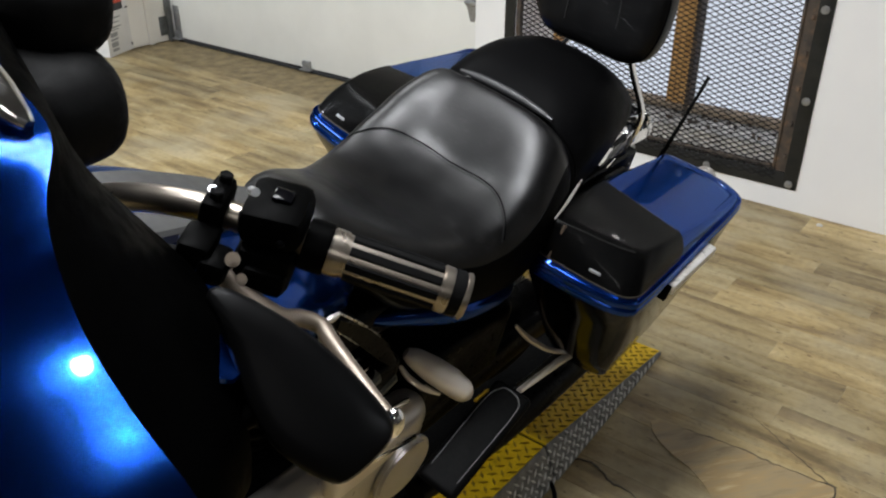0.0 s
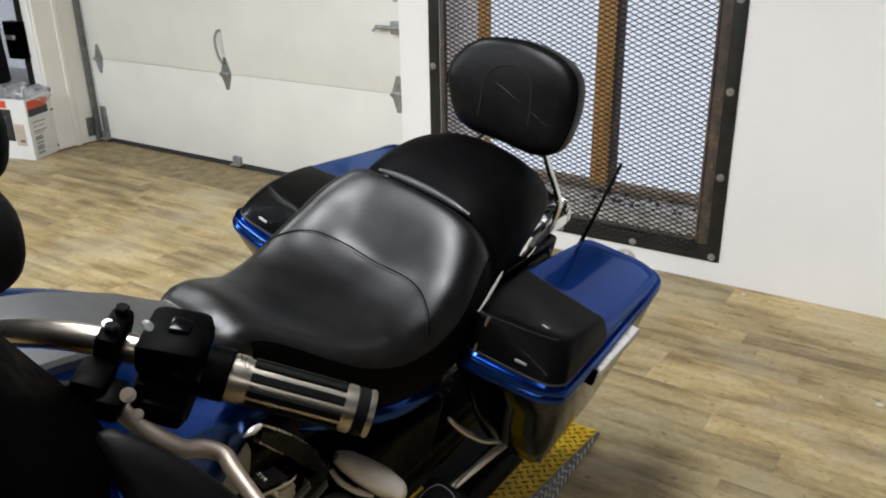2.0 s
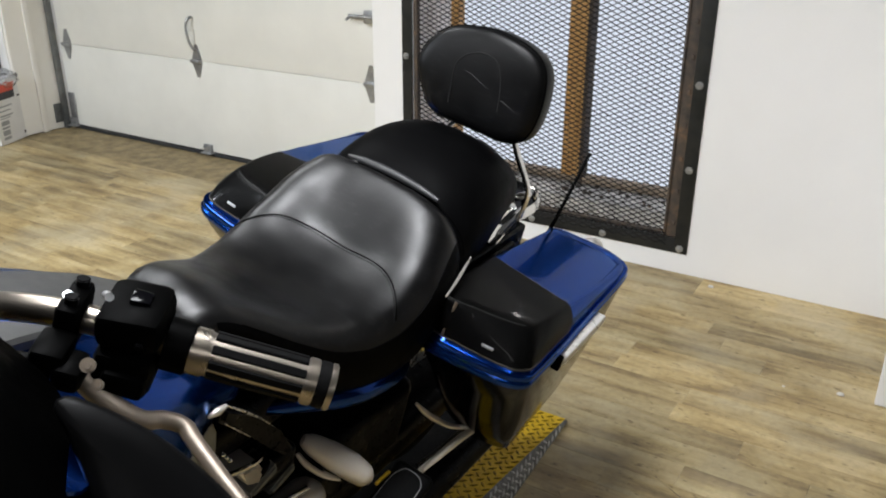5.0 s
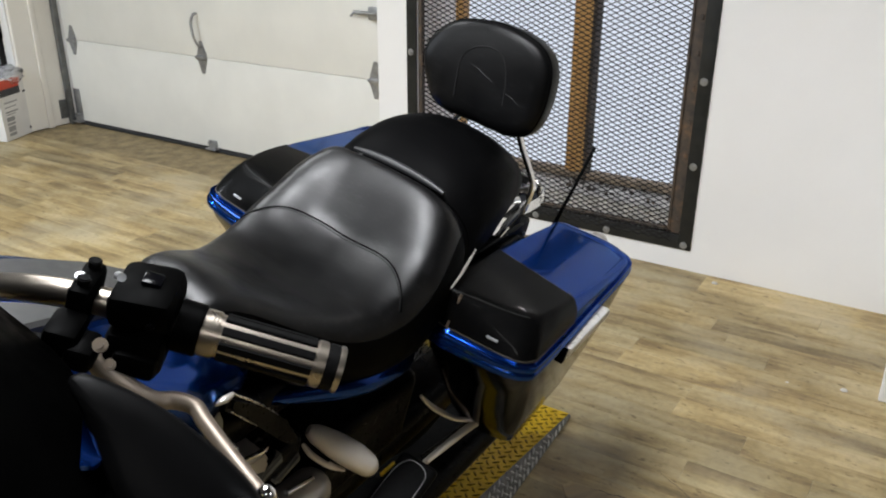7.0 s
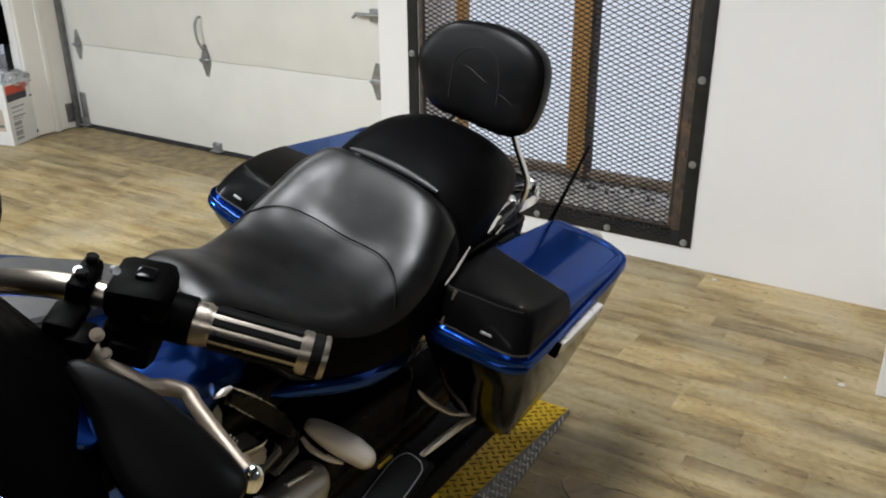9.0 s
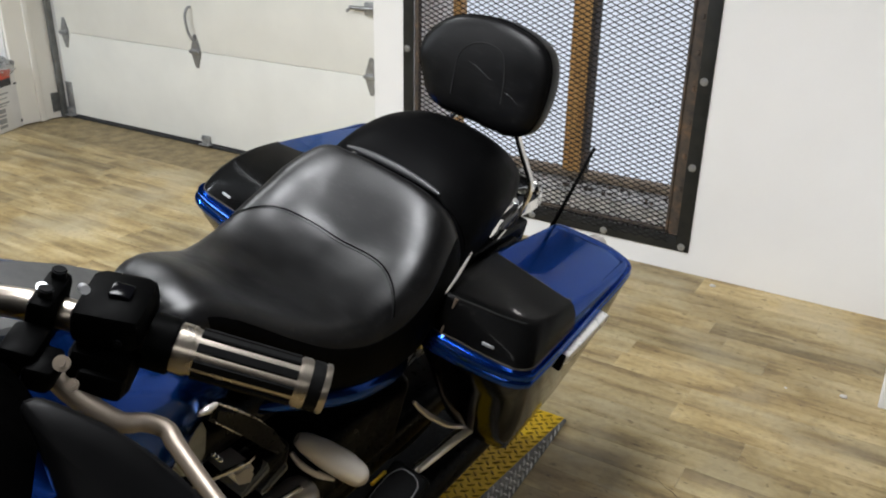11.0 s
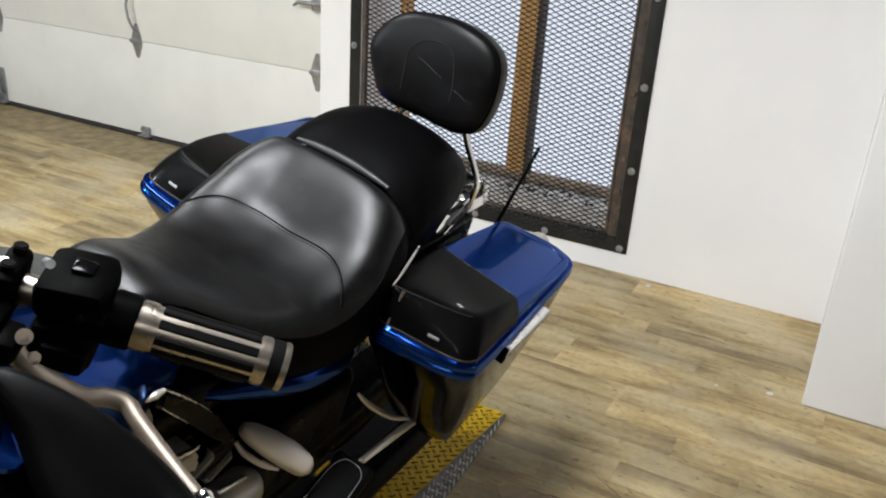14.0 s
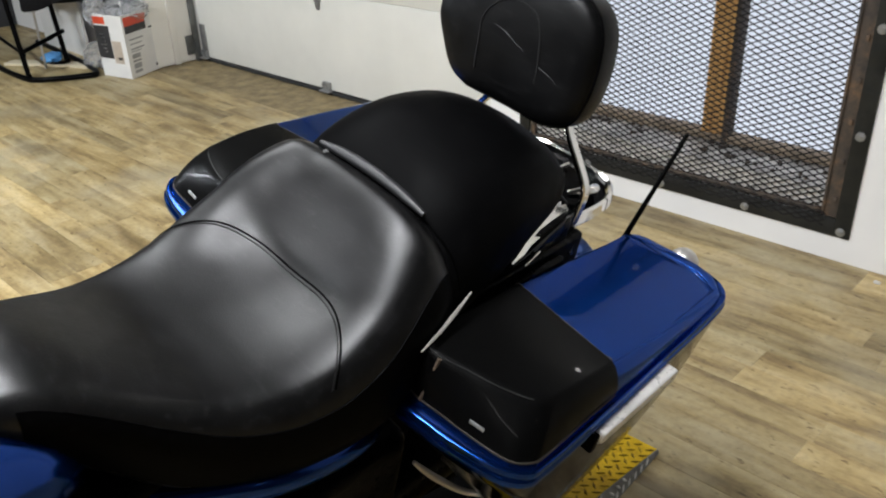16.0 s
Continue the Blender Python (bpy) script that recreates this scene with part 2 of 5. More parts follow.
SATIN = plain("satin_cast_alloy", (0.52, 0.495, 0.46), 0.33, 0.6, 0.07, 9, rvar=0.06)
POLISHED = plain("polished_metal", (0.32, 0.285, 0.24), 0.3, 1.0, 0.05, 8, rvar=0.04)
LATCH = plain("silver_latch_paint", (0.58, 0.57, 0.55), 0.34, 0.2, 0.12, 18)
HORN = plain("polished_cover", (0.66, 0.61, 0.54), 0.34, 0.25, 0.06, 6, rvar=0.03)
BRUSHED = plain("brushed_silver_trim", (0.062, 0.062, 0.062), 0.45, 0.6, 0.08, 12, rvar=0.06)
PLASTIC = plain("black_plastic", (0.0006, 0.0006, 0.0006), 0.46, 0, 0.3, 15, 0.12, 500, 0.0005, spec=0.012)
GLOSSBLACK = plain("gloss_black_paint", (0.0015, 0.0015, 0.002), 0.12, 0, 0.2, 10, rvar=0.06, spec=0.11)
SHELL = plain("satin_black_shell", (0.0012, 0.0012, 0.0013), 0.42, 0, 0.3, 15, 0.1, 400, 0.0004, spec=0.055, rvar=0.03)
RUBBER = plain("black_rubber", (0.0013, 0.0013, 0.0013), 0.6, 0, 0.3, 30, 0.2, 300, spec=0.06)
ENGINE = plain("black_engine_enamel", (0.0016, 0.0016, 0.0018), 0.34, 0.0, 0.4, 18, 0.2, 60, spec=0.06)
GRILLE = make_grille()
RIMPLASTIC = plain("dull_brown_black_trim", (0.03, 0.025, 0.02), 0.55, 0, 0.3, 30, spec=0.3)
CREASE = plain("worn_fold_grey", (0.016, 0.016, 0.016), 0.55, 0, 0.5, 60, spec=0.22)
CORNER = plain("dull_corner_metal", (0.13, 0.10, 0.075), 0.45, 0.5, 0.3, 40)
THREADGREY = plain("dull_grey_line", (0.09, 0.09, 0.088), 0.6)
THREAD = plain("grey_thread", (0.012, 0.012, 0.012), 0.7, spec=0.12)
PIPING = plain("grey_trim_strap", (0.018, 0.018, 0.019), 0.45, 0, 0.3, 20, 0.2, 300)
CARD = plain("white_card", (0.72, 0.71, 0.69), 0.62, 0, 0.06, 6)
REDINK = plain("red_print", (0.62, 0.07, 0.03), 0.5, 0, 0.08)
BLACKINK = plain("black_print", (0.03, 0.03, 0.033), 0.5, 0, 0.2)
GREYINK = plain("grey_print", (0.3, 0.3, 0.3), 0.55, 0, 0.15)
TANINK = plain("tan_print", (0.5, 0.42, 0.34), 0.55, 0, 0.12)
CLOTH = plain("black_cloth", (0.005, 0.005, 0.006), 0.9, 0, 0.4, 12, 0.4, 260, 0.002, spec=0.2)
NAVY = plain("navy_cloth", (0.012, 0.02, 0.05), 0.9, 0, 0.4, 12, 0.4, 260, 0.002, spec=0.2)
SEAL = plain("black_door_seal", (0.02, 0.02, 0.02), 0.8)
GROOVE = plain("dark_crack_dirt", (0.10, 0.082, 0.055), 0.8, 0, 0.4, 60)
DIRT = plain("dirty_threshold", (0.235, 0.178, 0.09), 0.65, 0, 0.4, 11, 0.3, 50, 0.003)
LEDGE = plain("dirty_concrete_ledge", (0.6, 0.58, 0.55), 0.85, 0, 0.45, 9, 0.4, 70, 0.004)
PEBBLE = plain("pale_grit", (0.6, 0.58, 0.54), 0.8, 0, 0.2)
BLUEPAPER = plain("blue_paper", (0.1, 0.3, 0.6), 0.8, 0, 0.15)
DAY = glow("overcast_daylight", (0.84, 0.89, 1.0), 1.0)
BULB = glow("bright_lamp_globe", (1.0, 0.97, 0.93), 260.0)
TUBE = glow("lamp_diffuser", (1.0, 0.94, 0.86), 6.0)


def make_patched():
    """Brown sheet with pale and orange grain that runs askew to the planks."""
    m, n, l, b = mat("worn_brown_sheet")
    turn = n.new("ShaderNodeMapping")
    turn.inputs["Rotation"].default_value = (0, 0, radians(-52))
    l.new(coords(n, l), turn.inputs["Vector"])
    stretch = n.new("ShaderNodeMapping")
    stretch.inputs["Scale"].default_value = (4.5, 22, 1)
    l.new(turn.outputs["Vector"], stretch.inputs["Vector"])
    f = noise_tex(n, l, stretch.outputs["Vector"], 1.0, 7, 0.6)
    l.new(ramp(n, l, f, [(0.34, (0.22, 0.16, 0.08)), (0.47, (0.35, 0.265, 0.14)), (0.58, (0.40, 0.275, 0.12)), (0.7, (0.56, 0.45, 0.26))]), b.inputs["Base Color"])
    l.new(grey(n, l, noise_tex(n, l, coords(n, l), 9, 5), 0.3, 0.55), b.inputs["Roughness"])
    bump(n, l, b, f, 0.3, 0.001)
    return m


PATCHED = make_patched()


def make_film():
    m, n, l, b = mat("clear_plastic_bag")
    v = coords(n, l)
    l.new(ramp(n, l, noise_tex(n, l, v, 25, 5), [(0.3, (0.82, 0.83, 0.84)), (0.7, (0.95, 0.95, 0.95))]), b.inputs["Base Color"])
    b.inputs["Roughness"].default_value = 0.16
    b.inputs["Transmission Weight"].default_value = 0.8
    b.inputs["IOR"].default_value = 1.15
    return m


FILM = make_film()


# ---- mesh helpers ----
def mesh_of(bm, name, material, smooth=True):
    me = bpy.data.meshes.new(name)
    bmesh.ops.recalc_face_normals(bm, faces=bm.faces[:])
    bm.to_mesh(me)
    bm.free()
    me.materials.append(material)
    if smooth:
        for p in me.polygons:
            p.use_smooth = True
        me.set_sharp_from_angle(angle=radians(38))
    return me


def part(name, bm, material, parent, label="", smooth=True):
    ob = new(name, mesh_of(bm, name, material, smooth))
    ob.parent = parent
    return tagged(ob, label)


def thing(name, label, category, at=None, group="", kind=""):
    ob = new(name)
    ob.empty_display_size = 0.1
    if at is not None:
        ob.matrix_world = at
    return tagged(ob, label, category, group, kind)


def box(x0, x1, y0, y1, z0, z1, bev=0.0, seg=2, bm=None, m=None):
    own = bmesh.new()
    bmesh.ops.create_cube(own, size=1, matrix=Matrix.Translation(((x0 + x1) / 2, (y0 + y1) / 2, (z0 + z1) / 2)) @ Matrix.Diagonal((x1 - x0, y1 - y0, z1 - z0, 1)))
    if bev:
        bmesh.ops.bevel(own, geom=own.edges[:], offset=bev, segments=seg, profile=0.5, affect="EDGES")
    if m is not None:
        own.transform(m)
    if bm is None:
        return own
    join(bm, own)
    return bm


def join(bm, other):
    me = bpy.data.meshes.new("tmp")
    other.to_mesh(me)
    other.free()
    bm.from_mesh(me)
    bpy.data.meshes.remove(me)


def spline(pts, n):
    """n points along a smooth curve through pts, of any dimension."""
    p = np.array(pts, float)
    s = np.linspace(0, len(p) - 1, n)
    out = []
    for v in s:
        i = min(int(v), len(p) - 2)
        u = v - i
        a, b, c, d = p[max(i - 1, 0)], p[i], p[i + 1], p[min(i + 2, len(p) - 1)]
        out.append(0.5 * (2 * b + (c - a) * u + (2 * a - 5 * b + 4 * c - d) * u * u + (3 * b - a - 3 * c + d) * u ** 3))
    return np.array(out)


def loft(rings, closed=True, caps=True, bm=None):
    bm = bm or bmesh.new()
    vs = [[bm.verts.new(p) for p in r] for r in rings]
    k = len(rings[0])
    for a, b in zip(vs, vs[1:]):
        for i in range(k if closed else k - 1):
            bm.faces.new((a[i], a[(i + 1) % k], b[(i + 1) % k], b[i]))
    if caps and closed:
        bm.faces.new(vs[0])
        bm.faces.new(vs[-1])
    return bm


def tube(pts, r, n=24, sides=10, bm=None, smooth=True):
    """A round bar along pts; r is one radius or one for each point."""
    pts = [tuple(p) for p in pts]
    path = spline(pts, n) if smooth else np.array(pts, float)
    rad = np.interp(np.linspace(0, 1, len(path)), np.linspace(0, 1, len(r)), r) if hasattr(r, "__len__") else [r] * len(path)
    rings, up = [], None
    for i, p in enumerate(path):
        d = Vector(path[min(i + 1, len(path) - 1)] - path[max(i - 1, 0)]).normalized()
        if up is None:
            up = d.orthogonal().normalized()
        up = (up - d * up.dot(d)).normalized()
        side = d.cross(up)
        rings.append([Vector(p) + float(rad[i]) * (math.cos(a) * up + math.sin(a) * side) for a in np.linspace(0, 2 * math.pi, sides, endpoint=False)])
    return loft(rings, bm=bm)


def blob(c, r, m=None, u=20, v=12, power=1.0, bm=None):
    own = bmesh.new()
    bmesh.ops.create_uvsphere(own, u_segments=u, v_segments=v, radius=1)
    for w in own.verts:
        w.co = Vector([math.copysign(abs(t) ** power, t) for t in w.co])
    own.transform(Matrix.Translation(c) @ (m or Matrix.Identity(4)) @ Matrix.Diagonal((*r, 1)))
    if bm is None:
        return own
    join(bm, own)
    return bm


def disc(c, axis, r, depth, sides=24, bev=0.0, bm=None):
    own = bmesh.new()
    bmesh.ops.create_cone(own, cap_ends=True, segments=sides, radius1=r, radius2=r, depth=depth)
    if bev:
        bmesh.ops.bevel(own, geom=[e for e in own.edges if e.calc_length() < r and abs(e.verts[0].co.z - e.verts[1].co.z) < 1e-6], offset=bev, segments=2, affect="EDGES")
    own.transform(Matrix.Translation(c) @ Vector(axis).to_track_quat("Z", "Y").to_matrix().to_4x4())
    if bm is None:
        return own
    join(bm, own)
    return bm


def slab(outline, z0, z1, bev=0.0):
    """An upright prism over an outline of (x, y)."""
    bm = bmesh.new()
    lo = [bm.verts.new((x, y, z0)) for x, y in outline]
    hi = [bm.verts.new((x, y, z1)) for x, y in outline]
    bm.faces.new(lo[::-1])
    top = bm.faces.new(hi)
    for i in range(len(lo)):
        j = (i + 1) % len(lo)
        bm.faces.new((lo[i], lo[j], hi[j], hi[i]))
    if bev:
        bmesh.ops.bevel(bm, geom=list(top.edges), offset=bev, segments=3, affect="EDGES")
    return bm


def setting(name, bm, material, label, category, smooth=False):
    ob = new(name, mesh_of(bm, name, material, smooth))
    return tagged(ob, label, category, kind="structure")


# ---- the room ----
WY, DY, LY = 3.1, 3.32, 2.98          # faces of the window wall, the garage door and the wall beside the door
WX0, WX1, WZ0, WZ1 = -2.325, -0.872, 0.155, 2.365   # opening behind the expanded metal
bm = bmesh.new()
box(-2.56, WX0, WY, WY + 0.4, 0, CEIL, bm=bm)
box(WX1, 0.30, WY, WY + 0.4, 0, CEIL, bm=bm)
box(WX0, WX1, WY, WY + 0.4, 0, WZ0, bm=bm)
box(WX0, WX1, WY, WY + 0.4, WZ1, CEIL, bm=bm)
box(-5.62, -2.56, WY, WY + 0.4, 2.45, CEIL, bm=bm)
setting("wall_north", bm, WALL, "white painted wall round a barred window", "wall")
W2X0, W2X1, W2Z0, W2Z1 = -7.05, -5.86, 0.42, 2.2
bm = bmesh.new()
box(W2X1, -5.74, LY, WY + 0.4, 0, CEIL, bm=bm)
box(-8.2, W2X0, LY, WY + 0.4, 0, CEIL, bm=bm)
box(W2X0, W2X1, LY, WY + 0.4, 0, W2Z0, bm=bm)
box(W2X0, W2X1, LY, WY + 0.4, W2Z1, CEIL, bm=bm)
setting("wall_north_west", bm, WALL, "white painted wall behind the clothes rack", "wall")
bm = box(-5.74, -5.615, LY - 0.03, DY + 0.2, 0, CEIL, 0.012)
setting("door_jamb", bm, JAMB, "cream painted wooden jamb beside the garage door", "door jamb")
setting("door_stop", box(-5.613, -5.598, 3.10, 3.145, 0, 2.6, 0.004), JAMB, "narrow cream painted door stop", "door stop", True)
setting("jamb_trim", box(-5.7, -5.63, LY - 0.042, LY - 0.029, 0, 2.6, 0.005), WALL, "white painted trim board on the jamb", "trim", True)
setting("wall_pier", box(0.043, 2.6, 2.372, 3.5, 0, CEIL, 0.006), WALL, "white painted wall pier jutting into the room", "wall")
# walls out of view, added dark to hold back fill light and reflections
setting("wall_east", box(2.6, 2.8, -4.2, 3.5, 0, CEIL), SHOP, "unseen side wall, kept dark to cut fill light", "wall")
setting("wall_west", box(-8.4, -8.2, -4.2, 3.5, 0, CEIL), SHOP, "unseen side wall, kept dark to cut fill light", "wall")
setting("wall_south", box(-8.2, 2.6, -4.4, -4.2, 0, CEIL), SHOP, "unseen rear wall, kept dark to cut fill light", "wall")
setting("ceiling", box(-8.4, 2.8, -4.4, 3.7, CEIL, CEIL + 0.15), CEILING, "unseen ceiling, kept dark to deepen reflections", "ceiling")
setting("backdrop", box(-8.3, 0.4, 4.1, 4.12, -0.3, 3.2), DAY, "pale overcast daylight outside the windows", "backdrop")

for lx, ly, _, lw, ld, _ in LAMPS:
    lamp = thing("ceiling_lamp", "long white ceiling lamp with a glowing diffuser", "ceiling lamp", pose(lx, ly, CEIL), "ceiling lamps")
    part("housing", box(-lw / 2 - 0.04, lw / 2 + 0.04, -ld / 2 - 0.04, ld / 2 + 0.04, -0.07, 0, 0.01), CARD, lamp)
    part("diffuser", box(-lw / 2 - 0.02, lw / 2 + 0.02, -ld / 2 - 0.02, ld / 2 + 0.02, -0.095, -0.068, 0.008), TUBE, lamp)

lamp = thing("wall_lamp", "round work lamp with a black housing on the side wall", "wall lamp", look(SPOT, (-0.60, -0.25, 1.25)))
part("housing", disc((0, 0, 0.05), (0, 0, 1), 0.11, 0.08, 32, 0.01), PLASTIC, lamp)
part("lens", disc((0, 0, 0.008), (0, 0, 1), 0.09, 0.004, 32), TUBE, lamp)
part("arm", tube([(0, 0, 0.08), (0, 0.02, 0.14), (0, 0.03, 0.2)], 0.018, 12, 10), PLASTIC, lamp)

bulb = thing("wall_lamp", "small round lamp high on the white wall", "wall lamp", pose(-0.55, 3.0, 2.42))
part("globe", blob((0, 0, 0), (0.022, 0.022, 0.022)), BULB, bulb)
part("bracket", tube([(0, 0.02, 0.012), (0, 0.06, 0.03), (0, 0.1, 0.03)], 0.008, 12, 8), GALV, bulb)

# ---- garage door ----
DX0, DX1 = -5.57, -2.50
door = thing("garage_door", "closed white sectional garage door with steel hinges", "garage door", kind="structure")
for k, (z0, z1) in enumerate(((0.03, 0.6285), (0.63, 1.2395), (1.241, 1.8505), (1.852, 2.46))):
    part("panel", box(DX0, DX1, DY, DY + 0.05, z0, z1, 0.006), DOOR, door)
part("bottom_seal", box(DX0 + 0.02, DX1 - 0.02, DY - 0.006, DY + 0.04, 0.0, 0.020, 0.005), SEAL, door, "black rubber bottom seal")


def door_hinge(x, z, w=0.042, h=0.105):
    bm = slab([(-0.012, -h), (0.012, -h), (w, -0.02), (w, 0.02), (0.012, h), (-0.012, h), (-w, 0.02), (-w, -0.02)], 0, 0.005, 0.002)
    bm.transform(pose(x, DY - 0.001, z, 90))
    box(x - w * 0.8, x + w * 0.8, DY - 0.028, DY, z - 0.014, z + 0.014, 0.005, bm=bm)
    tube([(x - w * 1.05, DY - 0.018, z), (x + w * 1.05, DY - 0.018, z)], 0.008, 2, 10, bm, False)
    for dz in (-0.06, 0.06):
        disc((x, DY - 0.007, z + dz), (0, 1, 0), 0.007, 0.006, 8, bm=bm)
    return bm


for hz in (0.63, 1.24, 1.854):
    for hx in (-5.475, -4.135, -2.74):
        part("hinge", door_hinge(hx, hz), GALV, door, "galvanised steel hinge plate")
part("lift_handle", tube([(-4.15, DY - 0.004, 0.905), (-4.15, DY - 0.03, 0.90), (-4.16, DY - 0.045, 0.85), (-4.15, DY - 0.045, 0.77), (-4.135, DY - 0.03, 0.715), (-4.135, DY - 0.004, 0.70)], 0.0085, 24, 10), GALV, door, "curved steel lift handle")
bm = box(-2.76, -2.60, DY - 0.035, DY, 0.965, 1.035, 0.006)
box(-2.66, -2.60, DY - 0.06, DY, 0.94, 1.06, 0.008, bm=bm)
tube([(-2.86, DY - 0.03, 1.0), (-2.70, DY - 0.03, 1.0)], 0.011, 2, 10, bm, False)
tube([(-2.85, DY - 0.03, 1.0), (-2.85, DY - 0.07, 0.985)], 0.008, 2, 8, bm, False)
part("slide_latch", bm, GALV, door, "grey steel slide latch")
for bx in (-4.11, -5.53):
    bm = box(bx - 0.034, bx + 0.034, DY - 0.022, DY, 0.022, 0.082, 0.004)
    box(bx - 0.045, bx + 0.045, DY - 0.045, DY, 0.020, 0.030, 0.003, bm=bm)
    for dx in (-0.022, 0, 0.022):
        disc((bx + dx, DY - 0.025, 0.064), (0, 1, 0), 0.009, 0.01, 8, bm=bm)
    part("bottom_bracket", bm, GALV, door, "galvanised bottom bracket")
part("corner_plate", box(DX0 + 0.005, DX0 + 0.075, DY - 0.008, DY - 0.001, 0.04, 0.27, 0.002), GALV, door, "galvanised corner plate")
bm = box(-5.612, -5.575, DY - 0.05, DY - 0.012, 0.0, 2.6, 0.003)
box(-5.613, -5.605, DY - 0.11, DY - 0.05, 0.05, 0.19, 0.002, bm=bm)
for z in (0.08, 0.15):
    disc((-5.602, DY - 0.08, z), (1, 0, 0), 0.009, 0.012, 8, bm=bm)
tagged(new("door_track", mesh_of(bm, "door_track", TRACK)), "galvanised vertical door track with bolted bracket", "door track", kind="structure")

# ---- barred windows ----


def expanded_metal(x0, x1, z0, z1, y, lw=0.0508, sw=0.0235, t=0.0022):
    """Diamonds of slit and stretched sheet as twisted strands."""
    verts, faces = [], []

    def strand(ax, az, bx, bz):
        dx, dz = bx - ax, bz - az
        s = math.hypot(dx, dz)
        nx, nz = -dz / s * t, dx / s * t
        i = len(verts)
        for px, pz in ((ax, az), (bx, bz)):
            verts.extend(((px - nx, y - 0.0015, pz - nz), (px + nx, y + 0.001, pz + nz), (px + nx * 0.6, y + 0.0035, pz + nz * 0.6), (px - nx, y + 0.001, pz - nz)))
        faces.extend(((i, i + 1, i + 5, i + 4), (i + 1, i + 2, i + 6, i + 5), (i + 2, i + 3, i + 7, i + 6), (i + 3, i, i + 4, i + 7)))

    cols, rows = int((x1 - x0) / lw), int((z1 - z0) / sw)
    for r in range(rows + 1):
        for c in range(cols + 1):
            cx, cz = x0 + c * lw, z0 + r * sw
            if cz + sw / 2 < z1 and cx + lw / 2 < x1:
                strand(cx, cz, cx + lw / 2, cz + sw / 2)
                strand(cx + lw / 2, cz + sw / 2, cx + lw, cz) if cx + lw <= x1 else None
                if r < rows:
                    strand(cx, cz + sw, cx + lw / 2, cz + sw / 2)
                    strand(cx + lw / 2, cz + sw / 2, cx + lw, cz + sw) if cx + lw <= x1 else None
    me = bpy.data.meshes.new("expanded_metal")
    me.from_pydata(verts, [], faces)
    me.materials.append(MESHSTEEL)
    return me


win = thing("window_1", "window behind rusty expanded metal in a bolted dark steel frame", "window", kind="structure")
FX0, FX1, FZ0, FZ1 = -2.372, -0.822, 0.098, 2.42
for nm, a in (("frame_side", (FX0, FX0 + 0.06, FZ0, FZ1)), ("frame_side", (FX1 - 0.06, FX1, FZ0, FZ1)), ("frame_bottom", (FX0 + 0.06, FX1 - 0.06, FZ0, FZ0 + 0.07)), ("frame_top", (FX0 + 0.06, FX1 - 0.06, FZ1 - 0.07, FZ1))):
    part(nm, box(a[0], a[1], WY - 0.008, WY, a[2], a[3], 0.002), STEEL, win, "dark mill-scaled flat steel bar")
for nm, a in (("edge_bar", (FX0 + 0.062, FX0 + 0.084, FZ0 + 0.075, FZ1 - 0.075)), ("edge_bar", (FX1 - 0.122, FX1 - 0.058, FZ0 + 0.068, FZ1 - 0.068)), ("edge_bar", (FX0 + 0.085, FX1 - 0.126, FZ0 + 0.073, FZ0 + 0.092))):
    part(nm, box(a[0], a[1], WY + 0.004, WY + 0.035, a[2], a[3], 0.003), RUST, win, "rust-streaked angle iron")
part("weld_strip", box(FX1 - 0.118, FX1 - 0.108, WY - 0.004, WY + 0.004, FZ0 + 0.08, FZ1 - 0.08, 0.003), RUST, win, "rusty weld bead")
for wz in np.arange(FZ0 + 0.13, FZ1 - 0.1, 0.148):
    part("weld_lug", box(FX1 - 0.084, FX1 - 0.070, WY - 0.004, WY + 0.005, wz, wz + 0.022, 0.003), RUST, win, "rusty welded lug")
for bx, bz in [(-0.855, 0.122 + 0.372 * k) for k in range(7)] + [(-2.345, 0.122 + 0.367 * k) for k in range(7)] + [(-1.226, 0.122), (-1.6, 0.122), (-1.975, 0.122)]:
    bm = disc((bx, WY - 0.012, bz), (0, 1, 0), 0.017, 0.004, 20, 0.001)
    disc((bx, WY - 0.017, bz), (0, 1, 0), 0.0105, 0.01, 6, 0.0015, bm=bm)
    part("bolt", bm, GALV, win, "zinc hex bolt and washer")
ob = new("expanded_mesh", expanded_metal(FX0 + 0.08, FX1 - 0.09, FZ0 + 0.08, FZ1 - 0.08, WY + 0.012))
ob.parent = win
tagged(ob, "rusty expanded metal mesh", kind="stuff")
ob = new("mesh_edge", expanded_metal(FX0 + 0.08, FX1 - 0.09, FZ0 + 0.034, FZ0 + 0.096, WY - 0.011))
ob.parent = win
tagged(ob, "ragged lower edge of the mesh", kind="stuff")
part("mullion_bar", box(-1.458, -1.438, WY + 0.2, WY + 0.28, 0.27, WZ1, 0.004), RUST, win, "rusty steel bar beside the mullion")
for x0, x1 in ((-1.56, -1.462), (-2.22, -2.175)):
    part("mullion", box(x0, x1, WY + 0.22, WY + 0.29, 0.27, WZ1, 0.006), WOOD, win, "brown stained wooden mullion")
part("window_rail", box(WX0, WX1, WY + 0.215, WY + 0.295, 0.27, 0.305, 0.008), WEATHERED, win, "weathered brown wooden bottom rail")
part("window_sill", box(WX0 + 0.004, WX1 - 0.004, WY + 0.02, WY + 0.3, 0.174, 0.265, 0.006), LEDGE, win, "dirty deep masonry sill")
